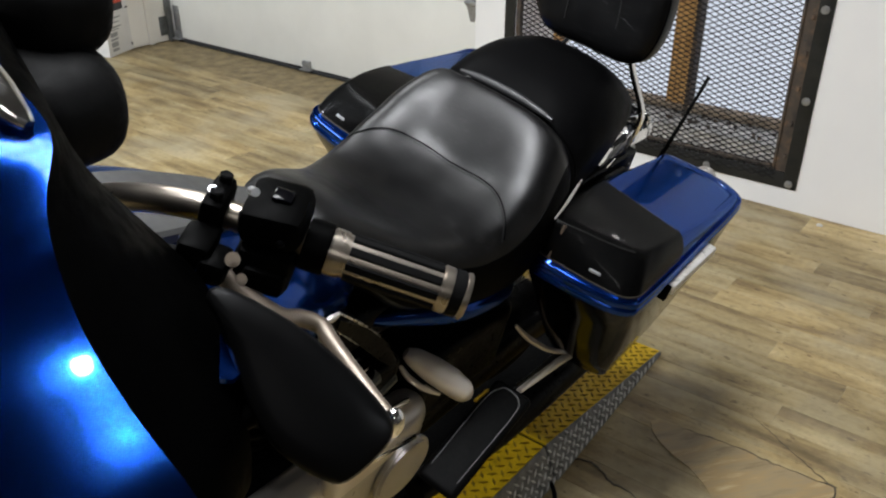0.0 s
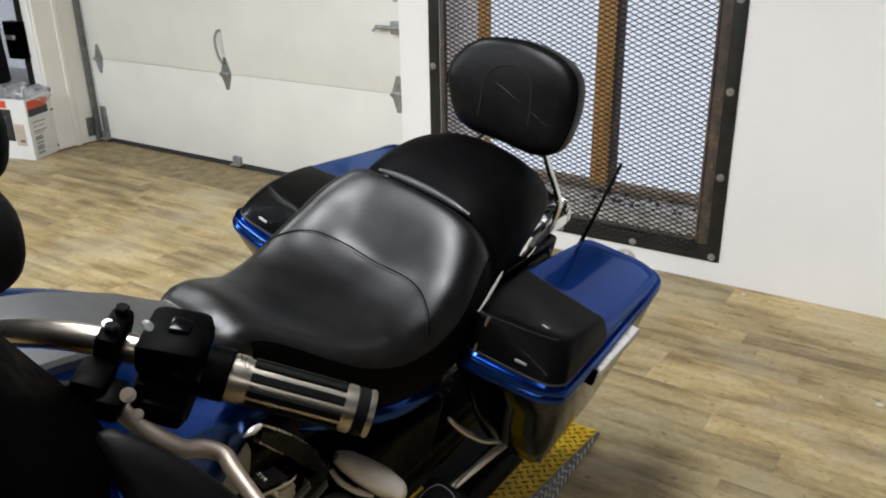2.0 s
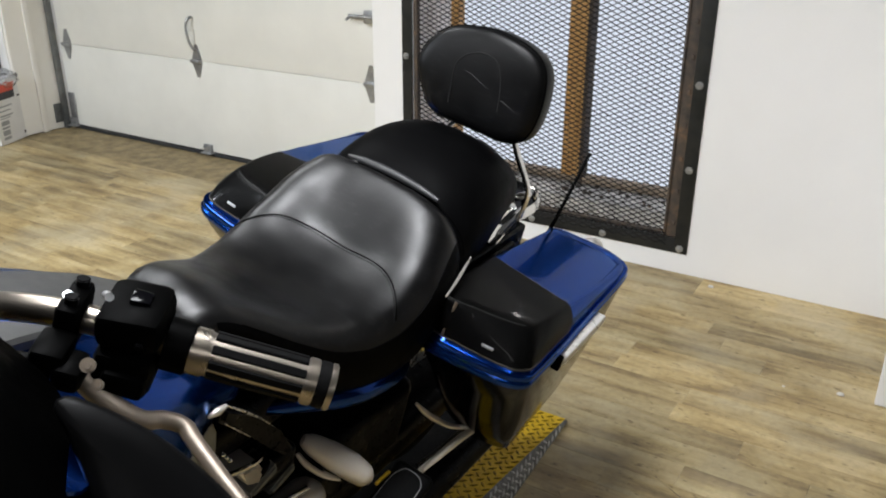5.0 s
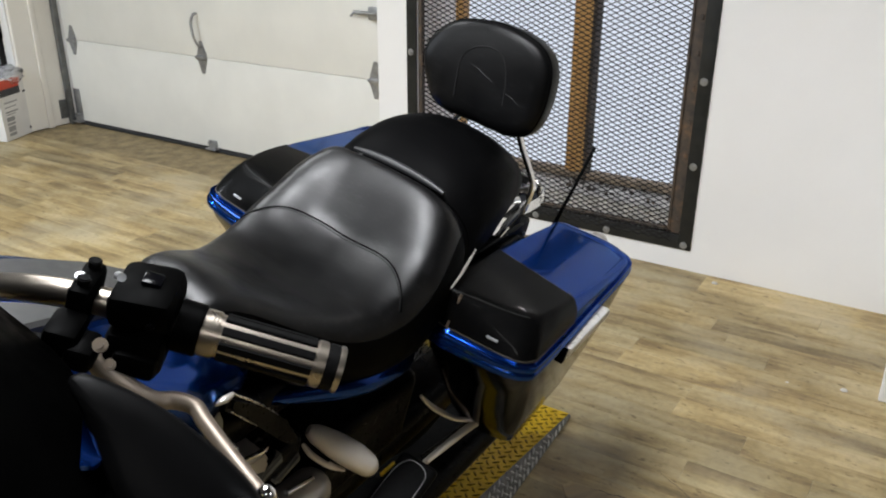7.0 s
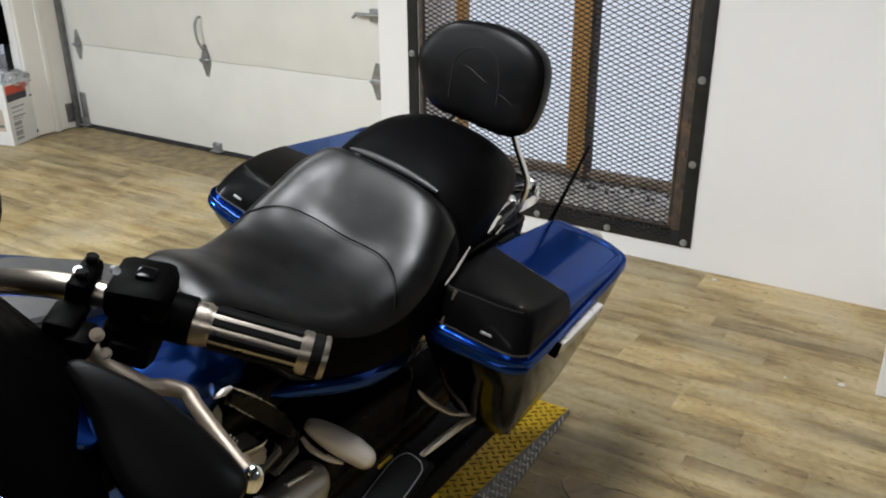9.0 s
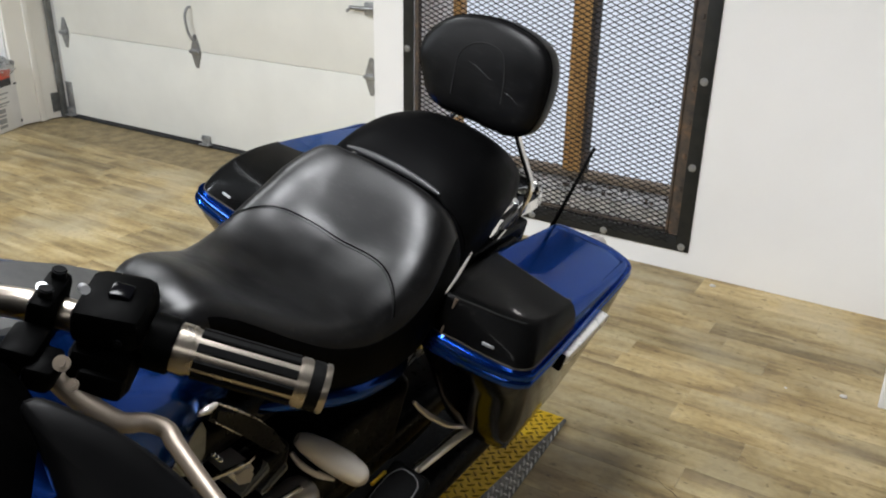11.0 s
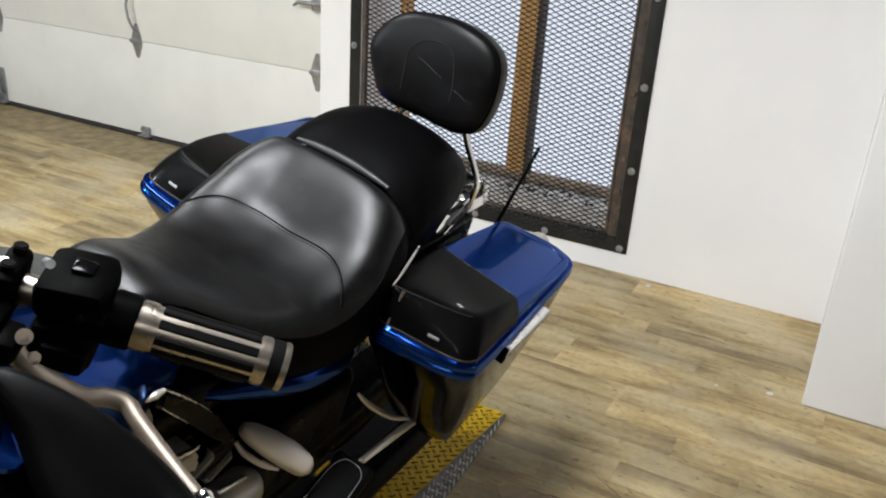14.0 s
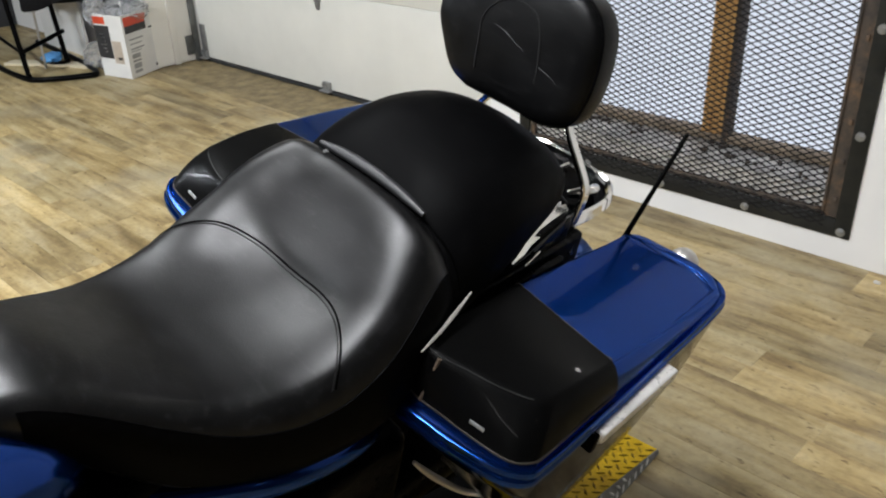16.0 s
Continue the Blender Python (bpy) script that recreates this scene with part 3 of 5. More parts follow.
# clutter on the sill
random.seed(5)
bm = bmesh.new()
for _ in range(60):
    x, y = random.uniform(WX0 + 0.05, WX1 - 0.06), random.uniform(WY + 0.06, WY + 0.21)
    s = random.uniform(0.004, 0.014)
    blob((x, y, 0.267 + s * 0.3), (s * random.uniform(1, 2.2), s, s * 0.6), pose(0, 0, 0, 0, 0, random.uniform(0, 180)), 6, 4, bm=bm)
ob = tagged(new("sill_debris", mesh_of(bm, "sill_debris", RUST)), "flaked rust and dirt on the sill", "debris", kind="stuff")

win2 = thing("window_2", "window with steel mesh behind the clothes rack", "window", kind="structure")
for nm, a in (("frame_side", (W2X0 - 0.07, W2X0, W2Z0 - 0.07, W2Z1 + 0.07)), ("frame_side", (W2X1, W2X1 + 0.07, W2Z0 - 0.07, W2Z1 + 0.07)), ("frame_bottom", (W2X0, W2X1, W2Z0 - 0.07, W2Z0)), ("frame_top", (W2X0, W2X1, W2Z1, W2Z1 + 0.07))):
    part(nm, box(a[0], a[1], LY - 0.008, LY, a[2], a[3], 0.002), STEEL, win2)
ob = new("expanded_mesh", expanded_metal(W2X0, W2X1, W2Z0, W2Z1, LY + 0.012))
ob.parent = win2
tagged(ob, "dark expanded metal mesh", kind="stuff")
bm = box(-5.915, -5.758, LY - 0.09, LY - 0.009, 0.66, 0.92, 0.008)
part("lock_box", bm, PLASTIC, win2, "black steel lock box")
part("lock_bar", box(-5.87, -5.77, LY - 0.115, LY - 0.09, 0.80, 0.83, 0.004), GALV, win2, "scuffed steel bar")

# ---- lift table ----
RY0, RY1, TZ = 1.725, 1.02, 0.102      # foot and head of the ramp, height of the table
TX1, TXI, TX0 = -0.806, -0.955, -1.62  # outer edge, inner edge of the yellow strip, far edge


def ramp_z(y):
    return 0.012 + (TZ - 0.012) * min(1, max(0, (RY0 - y) / (RY0 - RY1)))


def strip(x0, x1, y0, y1, drop):
    """A plate that follows the ramp, from y0 down to y1."""
    bm = bmesh.new()
    rings = []
    for y in (y0, y1):
        z = ramp_z(y)
        rings.append([(x0, y, z - drop), (x1, y, z - drop), (x1, y, z), (x0, y, z)])
    return loft(rings, bm=bm)


def lugs(x0, x1, y0, y1, lift, pitch=0.036):
    """Raised tread lugs, turned in pairs."""
    bm = bmesh.new()
    r = 0
    y = y0 + 0.012
    while y < y1 - 0.01:
        x = x0 + 0.014 + (r % 2) * pitch / 2
        k = 0
        while x < x1 - 0.008:
            turn = 42 if r % 2 else -42
            m = pose(x, y, ramp_z(y) + lift, 0, 0, turn) @ pose(0, 0, 0, 0 if y < RY1 else -8)
            a, b, h = 0.014, 0.0042, 0.0034
            lo = [m @ Vector(p) for p in ((-a, 0, 0), (0, -b, 0), (a, 0, 0), (0, b, 0))]
            hi = [m @ Vector(p) for p in ((-a * 0.6, 0, h), (0, -b * 0.5, h), (a * 0.6, 0, h), (0, b * 0.5, h))]
            vl, vh = [bm.verts.new(p) for p in lo], [bm.verts.new(p) for p in hi]
            bm.faces.new(vh)
            for i in range(4):
                bm.faces.new((vl[i], vl[(i + 1) % 4], vh[(i + 1) % 4], vh[i]))
            x += pitch
            k += 1
        y += pitch / 2
        r += 1
    return bm


lift = thing("motorcycle_lift", "low motorcycle lift with worn yellow tread plate edges", "motorcycle lift")
part("ramp_strip", strip(TXI, TX1, RY1 + 0.006, RY0, 0.01), YELLOW, lift, "worn yellow tread plate")
part("table_strip", strip(TXI, TX1, -1.4, RY1 - 0.006, 0.01), YELLOW, lift, "worn yellow tread plate")
for nm, y0, y1 in (("ramp_tread", RY1 + 0.006, RY0), ("table_tread", 0.1, RY1 - 0.006)):
    ob = part(nm, lugs(TXI, TX1, y0, y1, 0.0), YELLOWLUG, lift, smooth=False)
    tagged(ob, "raised tread pattern", kind="stuff")
FLARE = 0.40                           # how far the bare edge leans out for its height


def edge_ring(y):
    z = ramp_z(y) - 0.001
    return [(TX1 + 0.001, y, 0.002), (TX1 + 0.004 + FLARE * z, y, 0.002), (TX1 + 0.004, y, z), (TX1 + 0.001, y, z)]


part("ramp_side", loft([edge_ring(y) for y in (RY1 + 0.006, RY0)]), TREAD, lift, "bare metal tread plate edge")
part("table_side", loft([edge_ring(y) for y in (-1.4, RY1 - 0.006)]), TREAD, lift, "bare metal tread plate edge")
# lugs on the bare edge
bm = bmesh.new()
y = 0.3
k = 0
while y < RY0 - 0.03:
    top = ramp_z(y)
    z = 0.012 + (k % 2) * 0.014
    while z < top - 0.006:
        m = pose(TX1 + 0.0045 + FLARE * (top - z), y, z, 0, 90 - math.degrees(math.atan(FLARE)), 0) @ pose(0, 0, 0, 0, 0, 45 if k % 2 else -45)
        a, b, h = 0.0125, 0.0038, 0.003
        lo = [bm.verts.new(m @ Vector(p)) for p in ((-a, 0, 0), (0, -b, 0), (a, 0, 0), (0, b, 0))]
        hi = [bm.verts.new(m @ Vector(p)) for p in ((-a * 0.6, 0, h), (0, -b * 0.5, h), (a * 0.6, 0, h), (0, b * 0.5, h))]
        bm.faces.new(hi)
        for i in range(4):
            bm.faces.new((lo[i], lo[(i + 1) % 4], hi[(i + 1) % 4], hi[i]))
        z += 0.028
    y += 0.0155
    k += 1
ob = part("side_tread", bm, LUG, lift, smooth=False)
tagged(ob, "raised tread pattern", kind="stuff")
part("ramp_deck", strip(TX0, TXI - 0.002, RY1 + 0.006, RY0 - 0.05, 0.01), MATBLACK, lift, "black rubber deck mat")
part("deck", box(TX0, TXI - 0.002, -1.4, RY1 - 0.006, 0.002, 0.123, 0.003), MATBLACK, lift, "black rubber deck mat")
part("hinge_gap", tube([(TX0, RY1, TZ - 0.012), (TX1, RY1, TZ - 0.012)], 0.009, 2, 10, None, False), ENGINE, lift, "black hinge rod")
part("far_strip", box(TX0 - 0.13, TX0, -1.4, RY1, 0.002, TZ, 0.003), YELLOW, lift)
part("hose", tube([(TX1 + 0.02, 0.96, 0.012), (-0.77, 1.0, 0.012), (-0.72, 0.93, 0.012), (-0.74, 0.8, 0.012), (-0.79, 0.7, 0.012)], 0.006, 24, 8), RUBBER, lift, "thin black hose")

# ---- motorcycle ----
LEANED = pose(-1.087, 0.768, 0.19, 0, 15.4, 0)
bike = thing("motorcycle", "blue touring motorcycle with black leather seat leaning on its stand", "motorcycle", LEANED)


def superring(y, w, zt, zb, p=2.5, k=40, tilt=0.0, dish=0.0, lean=0.0):
    """A closed rounded cross-section at y, w to each side, from zb up to zt."""
    out = []
    zc, h = (zt + zb) / 2, (zt - zb) / 2
    for a in np.linspace(0, 2 * math.pi, k, endpoint=False):
        c, s = math.cos(a), math.sin(a)
        x = w * math.copysign(abs(c) ** (2 / p), c)
        z = zc + h * math.copysign(abs(s) ** (2 / p), s)
        if s > 0:
            z -= dish * max(0, 1 - (x / w) ** 2)
        out.append((x, y + tilt * (z - zt), z))
    return out


def body_loft(rows, n=40, k=40):
    """rows: y, half width, top, bottom, roundness, tilt, dish."""
    return loft([superring(r[0], r[1], r[2], r[3], r[4], k, r[5], r[6]) for r in spline(rows, n)])


# seat: rider's bucket and rear pad
# rows of the bucket: y, half width and height of the top panel's edge, height in the middle, half width and height of the side's widest line, underside
SEAT = [
    (-0.515, 0.030, 0.868, 0.872, 0.055, 0.856, 0.845), (-0.49, 0.050, 0.884, 0.892, 0.082, 0.855, 0.825), (-0.45, 0.062, 0.885, 0.895, 0.098, 0.84, 0.79),
    (-0.40, 0.078, 0.862, 0.872, 0.118, 0.80, 0.74), (-0.33, 0.108, 0.820, 0.826, 0.150, 0.75, 0.68), (-0.27, 0.138, 0.793, 0.794, 0.177, 0.715, 0.668),
    (-0.21, 0.156, 0.783, 0.782, 0.198, 0.695, 0.660), (-0.16, 0.166, 0.786, 0.780, 0.208, 0.69, 0.655), (-0.116, 0.172, 0.797, 0.785, 0.213, 0.695, 0.652),
    (-0.064, 0.164, 0.820, 0.802, 0.214, 0.715, 0.652), (-0.025, 0.150, 0.850, 0.842, 0.211, 0.74, 0.652), (0.015, 0.128, 0.884, 0.888, 0.203, 0.76, 0.655),
    (0.045, 0.112, 0.903, 0.912, 0.196, 0.775, 0.66), (0.066, 0.106, 0.899, 0.908, 0.189, 0.78, 0.66), (0.08, 0.10, 0.887, 0.896, 0.184, 0.78, 0.67)]


def seat_height(u, y, we, ze, zc):
    """Height of the top panel at u, from 0 in the middle to 1 at its edge: dished, with a soft bolster that falls off outwards."""
    fall = we * float(np.interp(y, [-0.515, -0.33, -0.16, -0.03, 0.03, 0.08], [0.3, 0.22, 0.22, 0.26, 0.3, 0.3]))
    low = ze - zc
    return zc + (2 * low + fall / 2) * u * u - (low + fall / 2) * u ** 4


ROLL = 0.15


def seat_side(a, we, ze, w, zm):
    """The rolled edge and the side, by an angle from ROLL at the edge to a right angle at the widest line."""
    return we + (w - we) * (math.sin(a) - math.sin(ROLL)) / (1 - math.sin(ROLL)), zm + (ze - zm) * math.cos(a) / math.cos(ROLL)


def far_lift(x, y):
    """The worn seat stands a little higher on the side away from the stand."""
    u = min(1.0, max(0.0, (-x - 0.075) / 0.105))
    return 0.026 * u * u * (3 - 2 * u) * math.exp(-((y + 0.02) / 0.13) ** 2)


def seat_ring(y, we, ze, zc, w, zm, zb):
    """Half of a seat's cross-section, mirrored: a dished top with swelling bolsters, a rolled edge and a steep side."""
    half = [(we * u, seat_height(u, y, we, ze, zc)) for u in np.linspace(0, 1, 21)]
    half += [seat_side(a, we, ze, w, zm) for a in np.linspace(ROLL, math.pi / 2, 13)[1:]]
    half += [(w * 0.995, zm + (zb - zm) * 0.4), (w * 0.97, zm + (zb - zm) * 0.8), (w * 0.9, zb), (w * 0.4, zb)]
    return [(x, y, z) for x, z in half] + [(-x, y, z + far_lift(-x, y)) for x, z in half[:0:-1]]


rear = [
    (0.066, 0.186, 0.895, 0.67, 2.3, 0, 0), (0.095, 0.186, 0.920, 0.67, 2.4, 0, 0), (0.14, 0.183, 0.946, 0.69, 2.5, 0, 0),
    (0.21, 0.176, 0.965, 0.71, 2.5, 0, 0), (0.29, 0.161, 0.960, 0.74, 2.4, 0, 0), (0.36, 0.144, 0.930, 0.77, 2.3, 0, 0), (0.405, 0.117, 0.893, 0.79, 2.2, 0, 0), (0.42, 0.08, 0.866, 0.80, 2.1, 0, 0)]
seat = part("seat", loft([seat_ring(*r) for r in spline(SEAT, 84)]), LEATHER, bike, "black leather two-up seat")
part("rear_pad", body_loft(rear, 44, 56), PADLEATHER, seat, "black leather passenger pad")


def pad_top(x, y):
    ys = [r[0] for r in rear]
    w, zt, zb, p = [np.interp(y, ys, [r[i] for r in rear]) for i in range(1, 5)]
    u = min(0.999, abs(x) / w)
    return (zt + zb) / 2 + (zt - zb) / 2 * (1 - u ** p) ** (1 / p)


FINE = spline(SEAT, 300)


def seat_row(y):
    return [float(np.interp(y, FINE[:, 0], FINE[:, i])) for i in range(1, 7)]


def seat_top(x, y):
    we, ze, zc, w, zm, _ = seat_row(y)
    if abs(x) <= we:
        return seat_height(abs(x) / we, y, we, ze, zc) + far_lift(x, y)
    a = math.asin(min(1.0, math.sin(ROLL) + (1 - math.sin(ROLL)) * (abs(x) - we) / (w - we)))
    return seat_side(a, we, ze, w, zm)[1] + far_lift(x, y)


# seams and the strap across the seat
seam = [(x, -0.063 - (0.076 if x > 0 else 0.104) * abs(x / 0.19) ** 3) for x in np.linspace(-0.19, 0.19, 33)]
part("seam", tube([(x, y, seat_top(x, y) + 0.0002) for x, y in seam], 0.0016, 70, 6), PLASTIC, seat, "sewn black welt")
part("stitching", tube([(x, y - 0.005, seat_top(x, y - 0.005) + 0.0004) for x, y in seam], 0.001, 70, 5), THREAD, seat, "grey stitched thread")
for s in (-1, 1):
    line = []
    for y in np.linspace(-0.43, 0.02, 30):
        we, ze, zc, w, zm, _ = seat_row(y)
        x, z = seat_side(0.95, we, ze, w, zm)
        line.append((s * (x + 0.0004), y, z + 0.0003))
    part("side_seam", tube(line, 0.0011, 60, 6), PADLEATHER, seat, "black sewn side seam")
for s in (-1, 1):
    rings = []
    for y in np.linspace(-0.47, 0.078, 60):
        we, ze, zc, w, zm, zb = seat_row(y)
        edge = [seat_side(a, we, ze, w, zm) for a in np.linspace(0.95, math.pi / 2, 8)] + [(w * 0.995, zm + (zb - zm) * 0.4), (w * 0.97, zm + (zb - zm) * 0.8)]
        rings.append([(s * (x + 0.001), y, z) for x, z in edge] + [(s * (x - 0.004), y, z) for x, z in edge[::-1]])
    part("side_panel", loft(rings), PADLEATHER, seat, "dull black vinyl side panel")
strap = [(x, 0.079 - 0.6 * x * x, 0.913 - 0.4 * x * x) for x in np.linspace(-0.112, 0.108, 15)]
part("strap", tube(strap, [0.003, 0.0075, 0.0085, 0.0085, 0.008, 0.007, 0.004], 40, 10), PIPING, seat, "worn grey vinyl strap")
part("strap_button", disc((-0.085, 0.058, seat_top(-0.085, 0.058) + 0.001), (0, -0.2, 1), 0.005, 0.004, 14, 0.001), BRUSHED, seat, "dull steel snap button")


for s in (-1, 1):
    row = [(s * x, 0.078 + 0.10 * (x - 0.1), 0) for x in np.linspace(0.10, 0.1835, 14)]
    part("pad_seam", tube([(x, y, pad_top(x, y) + 0.0006) for x, y, _ in row], 0.0018, 40, 6), PLASTIC, seat, "sewn black welt")


# passenger backrest
def pad_outline(k=64):
    """Outline of the backrest pad: wide above, tapered below."""
    pts = [(-0.047, 0.008), (0.03, 0.012), (0.10, 0.014), (0.140, 0.036), (0.153, 0.085), (0.150, 0.145), (0.136, 0.191), (0.107, 0.219), (0.055, 0.232), (-0.006, 0.230), (-0.077, 0.207), (-0.121, 0.160), (-0.134, 0.108), (-0.113, 0.062), (-0.084, 0.022)]
    return spline(pts + pts[:1], k + 1)[:-1]


PAD_AT = pose(-0.029, 0.368, 0.936, -9, 0, 0) @ Matrix.Diagonal((1.10, 1, 0.98, 1))
o = pad_outline()
cz = 0.118
rings = []
for f, y in ((0.05, -0.041), (0.3, -0.0405), (0.55, -0.039), (0.78, -0.036), (0.90, -0.032), (0.955, -0.027), (0.985, -0.020), (0.992, -0.0165), (1.0, -0.012), (1.008, 0.0), (1.008, 0.016), (0.995, 0.028), (0.95, 0.033), (0.6, 0.035)):
    rings.append([PAD_AT @ Vector((0.01 + (x - 0.01) * f, y, cz + (z - cz) * f)) for x, z in o])
backrest = part("backrest", loft(rings), BACKLEATHER, bike, "black leather passenger backrest")
part("edge_welt", tube([PAD_AT @ Vector((0.01 + (x - 0.01) * 0.99, -0.0165, cz + (z - cz) * 0.99)) for x, z in list(o) + [o[0]]], 0.0026, 120, 6), PADLEATHER, backrest)
arch = [(-0.030, 0.050), (-0.035, 0.089), (-0.039, 0.134), (-0.021, 0.165), (0.009, 0.179), (0.041, 0.175), (0.0585, 0.151), (0.0705, 0.110), (0.076, 0.075)]
part("arch_seam", tube([PAD_AT @ Vector((x, -0.0405 + 0.3 * max(0, math.hypot(x - 0.01, z - cz) - 0.05) ** 1.5, z)) for x, z in spline(arch, 40)], 0.0014, 80, 6), THREAD, backrest, "grey stitched arch")
for stroke in ([(-0.016, 0.131), (0.004, 0.127), (0.022, 0.120), (0.044, 0.113)], [(0.074, 0.101), (0.090, 0.097), (0.110, 0.088)]):
    part("crease", tube([PAD_AT @ Vector((x, -0.0406 + 0.3 * max(0, math.hypot(x - 0.01, z - cz) - 0.05) ** 1.5, z)) for x, z in stroke], [0.0002, 0.0012, 0.0008, 0.0002], 30, 6), CREASE, backrest, "worn leather crease")


def flat_bar(path, wide, thick, n=30):
    """A bent flat bar with eased edges; its broad side faces outwards."""
    rings, pts = [], spline(path, n)
    for i, p in enumerate(pts):
        a, b = Vector(pts[max(0, i - 1)]), Vector(pts[min(len(pts) - 1, i + 1)])
        along = (b - a).normalized()
        u = (Vector((0, 1, 0)) - along * along.y).normalized()
        v = along.cross(u)
        rings.append([Vector(p) + u * (cu * wide / 2) + v * (cv * thick / 2) for cu, cv in ((-1, -0.6), (-0.75, -1), (0.75, -1), (1, -0.6), (1, 0.6), (0.75, 1), (-0.75, 1), (-1, 0.6))])
    return loft(rings)


for s in (-1, 1):
    part("sissy_bar", flat_bar([(s * 0.066, 0.436, 0.945), (s * 0.088, 0.438, 0.908), (s * 0.112, 0.442, 0.873), (s * 0.131, 0.446, 0.843), (s * 0.139, 0.447, 0.822), (s * 0.141, 0.443, 0.795), (s * 0.141, 0.435, 0.765)], 0.017, 0.010), CHROME, bike, "flat chrome backrest upright")
    # plate that sweeps forward from the foot of the upright to a point
    rings = []
    for u in np.linspace(0, 1, 14):
        x, y = 0.166 - 0.030 * u, 0.236 + 0.215 * u
        top = 0.781 + 0.012 * u + 0.010 * max(0, u - 0.8)
        h = 0.002 + 0.062 * u ** 1.3 - 0.02 * max(0, u - 0.7)
        rings.append([(s * (x + a), y, top - b) for a, b in ((-0.004, 0), (0.002, 0.001), (0.004, 0.004 + 0.05 * h), (0.006, h * 0.5), (0.003, h), (-0.004, h))])
    # black paint stands in for the dark bag mirrored in the plate
    plate = part("side_plate", loft(rings), GLOSSBLACK, bike, "chrome side plate sweeping forward, dark reflection in its colour")
    rings = []
    for u in np.linspace(0, 1, 12):
        x, y, z, w = 0.166 - 0.026 * u, 0.236 + 0.19 * u, 0.783 + 0.010 * u, 0.001 + 0.013 * math.sin(math.pi * min(1, u * 0.62)) * u ** 0.3
        rings.append([(s * (x - 2 * w), y, z + 0.6 * w), (s * x, y, z - 0.7 * w), (s * x, y, z - 0.7 * w - 0.003), (s * (x - 2 * w), y, z - 0.003)])
    part("top_flange", loft(rings), CHROME, plate, "bright bevelled chrome flange")
    part("bracket_strip", tube([(s * 0.172, 0.262, 0.772), (s * 0.170, 0.285, 0.777), (s * 0.168, 0.302, 0.780)], 0.002, 12, 8), CHROME, plate, "thin chrome strip")
    part("seat_trim", tube([(s * 0.214, -0.012, 0.782), (s * 0.206, 0.03, 0.787), (s * 0.200, 0.06, 0.796), (s * 0.191, 0.105, 0.812)], [0.0012, 0.0028, 0.0034, 0.0014], 24, 8), SATIN, bike, "thin chrome seat trim")
    part("docking_link", box(s * 0.150 - 0.012, s * 0.150 + 0.006, 0.40, 0.455, 0.66, 0.735, 0.008, 3), ENGINE, bike, "black docking link")
    part("docking_guard", box(s * 0.160 - 0.012, s * 0.160 + 0.012, 0.25, 0.40, 0.665, 0.725, 0.012, 3), ENGINE, bike, "black docking guard")
    part("docking_bolt", disc((s * 0.158, 0.427, 0.715), (1, 0, 0), 0.0055, 0.008, 12, 0.0015), CHROME, bike, "chrome docking bolt")
    part("pad_base", box(s * 0.135 - 0.014, s * 0.135 + 0.014, 0.12, 0.42, 0.69, 0.79, 0.010, 3), ENGINE, seat, "black seat base")

# luggage rack behind the pad: a chrome-rimmed tray, its dark reflection painted black
RACK = [(0.134, 0.42), (0.138, 0.478), (0.133, 0.55), (0.112, 0.602), (0.078, 0.625), (0.03, 0.632), (-0.03, 0.632), (-0.078, 0.625), (-0.112, 0.602), (-0.133, 0.55), (-0.138, 0.478), (-0.134, 0.42)]
rings = []
for x, y in spline(RACK, 60):
    q = Vector((x, y - 0.48, 0)).normalized()
    z = 0.752 - 0.06 * (y - 0.42)
    rings.append([(x + q.x * a, y + q.y * a, z + b) for a, b in ((-0.006, 0.001), (0.002, -0.002), (0.006, 0.002), (0.002, 0.019), (-0.003, 0.023), (-0.008, 0.019))])
rack = part("luggage_rack", loft(rings), CHROME, bike, "chrome luggage rack behind the backrest")
part("rack_floor", slab([(x * 0.95, y - 0.006) for x, y in spline(RACK, 40)], 0.742, 0.748, 0.001), GLOSSBLACK, rack, "chrome rack floor, dark reflection put into its colour")
part("rack_crossbar", tube([(-0.12, 0.425, 0.79), (-0.06, 0.432, 0.80), (0.06, 0.432, 0.80), (0.12, 0.425, 0.79)], 0.011, 24, 12), ENGINE, rack)
for x in (-0.07, -0.02, 0.035):
    part("rack_boss", blob((x, 0.478, 0.766), (0.017, 0.011, 0.013), power=0.8), CHROME, rack, "rounded chrome boss")
    part("rack_rib", tube([(x - 0.022, 0.46, 0.764), (x - 0.024, 0.53, 0.762), (x - 0.026, 0.60, 0.756)], 0.004, 12, 8), CHROME, rack)
for s in (-1, 1):
    part("rack_catch", tube([(s * 0.078, 0.505, 0.762), (s * 0.098, 0.525, 0.77), (s * 0.102, 0.553, 0.768), (s * 0.088, 0.575, 0.76)], [0.007, 0.011, 0.011, 0.006], 24, 12), CHROME, rack, "curved chrome catch")

# rear fender
FEND = [(0.05, 0.11, 0.66, 0.50, 2.4, 0, 0), (0.2, 0.115, 0.68, 0.50, 2.4, 0, 0), (0.4, 0.115, 0.665, 0.5, 2.4, 0, 0), (0.55, 0.11, 0.63, 0.46, 2.4, 0, 0), (0.68, 0.10, 0.56, 0.38, 2.4, 0, 0), (0.76, 0.085, 0.5, 0.3, 2.3, 0, 0), (0.79, 0.06, 0.4, 0.3, 2.2, 0, 0)]
part("rear_fender", body_loft(FEND, 36, 36), BLUE, bike, "glossy blue rear fender")

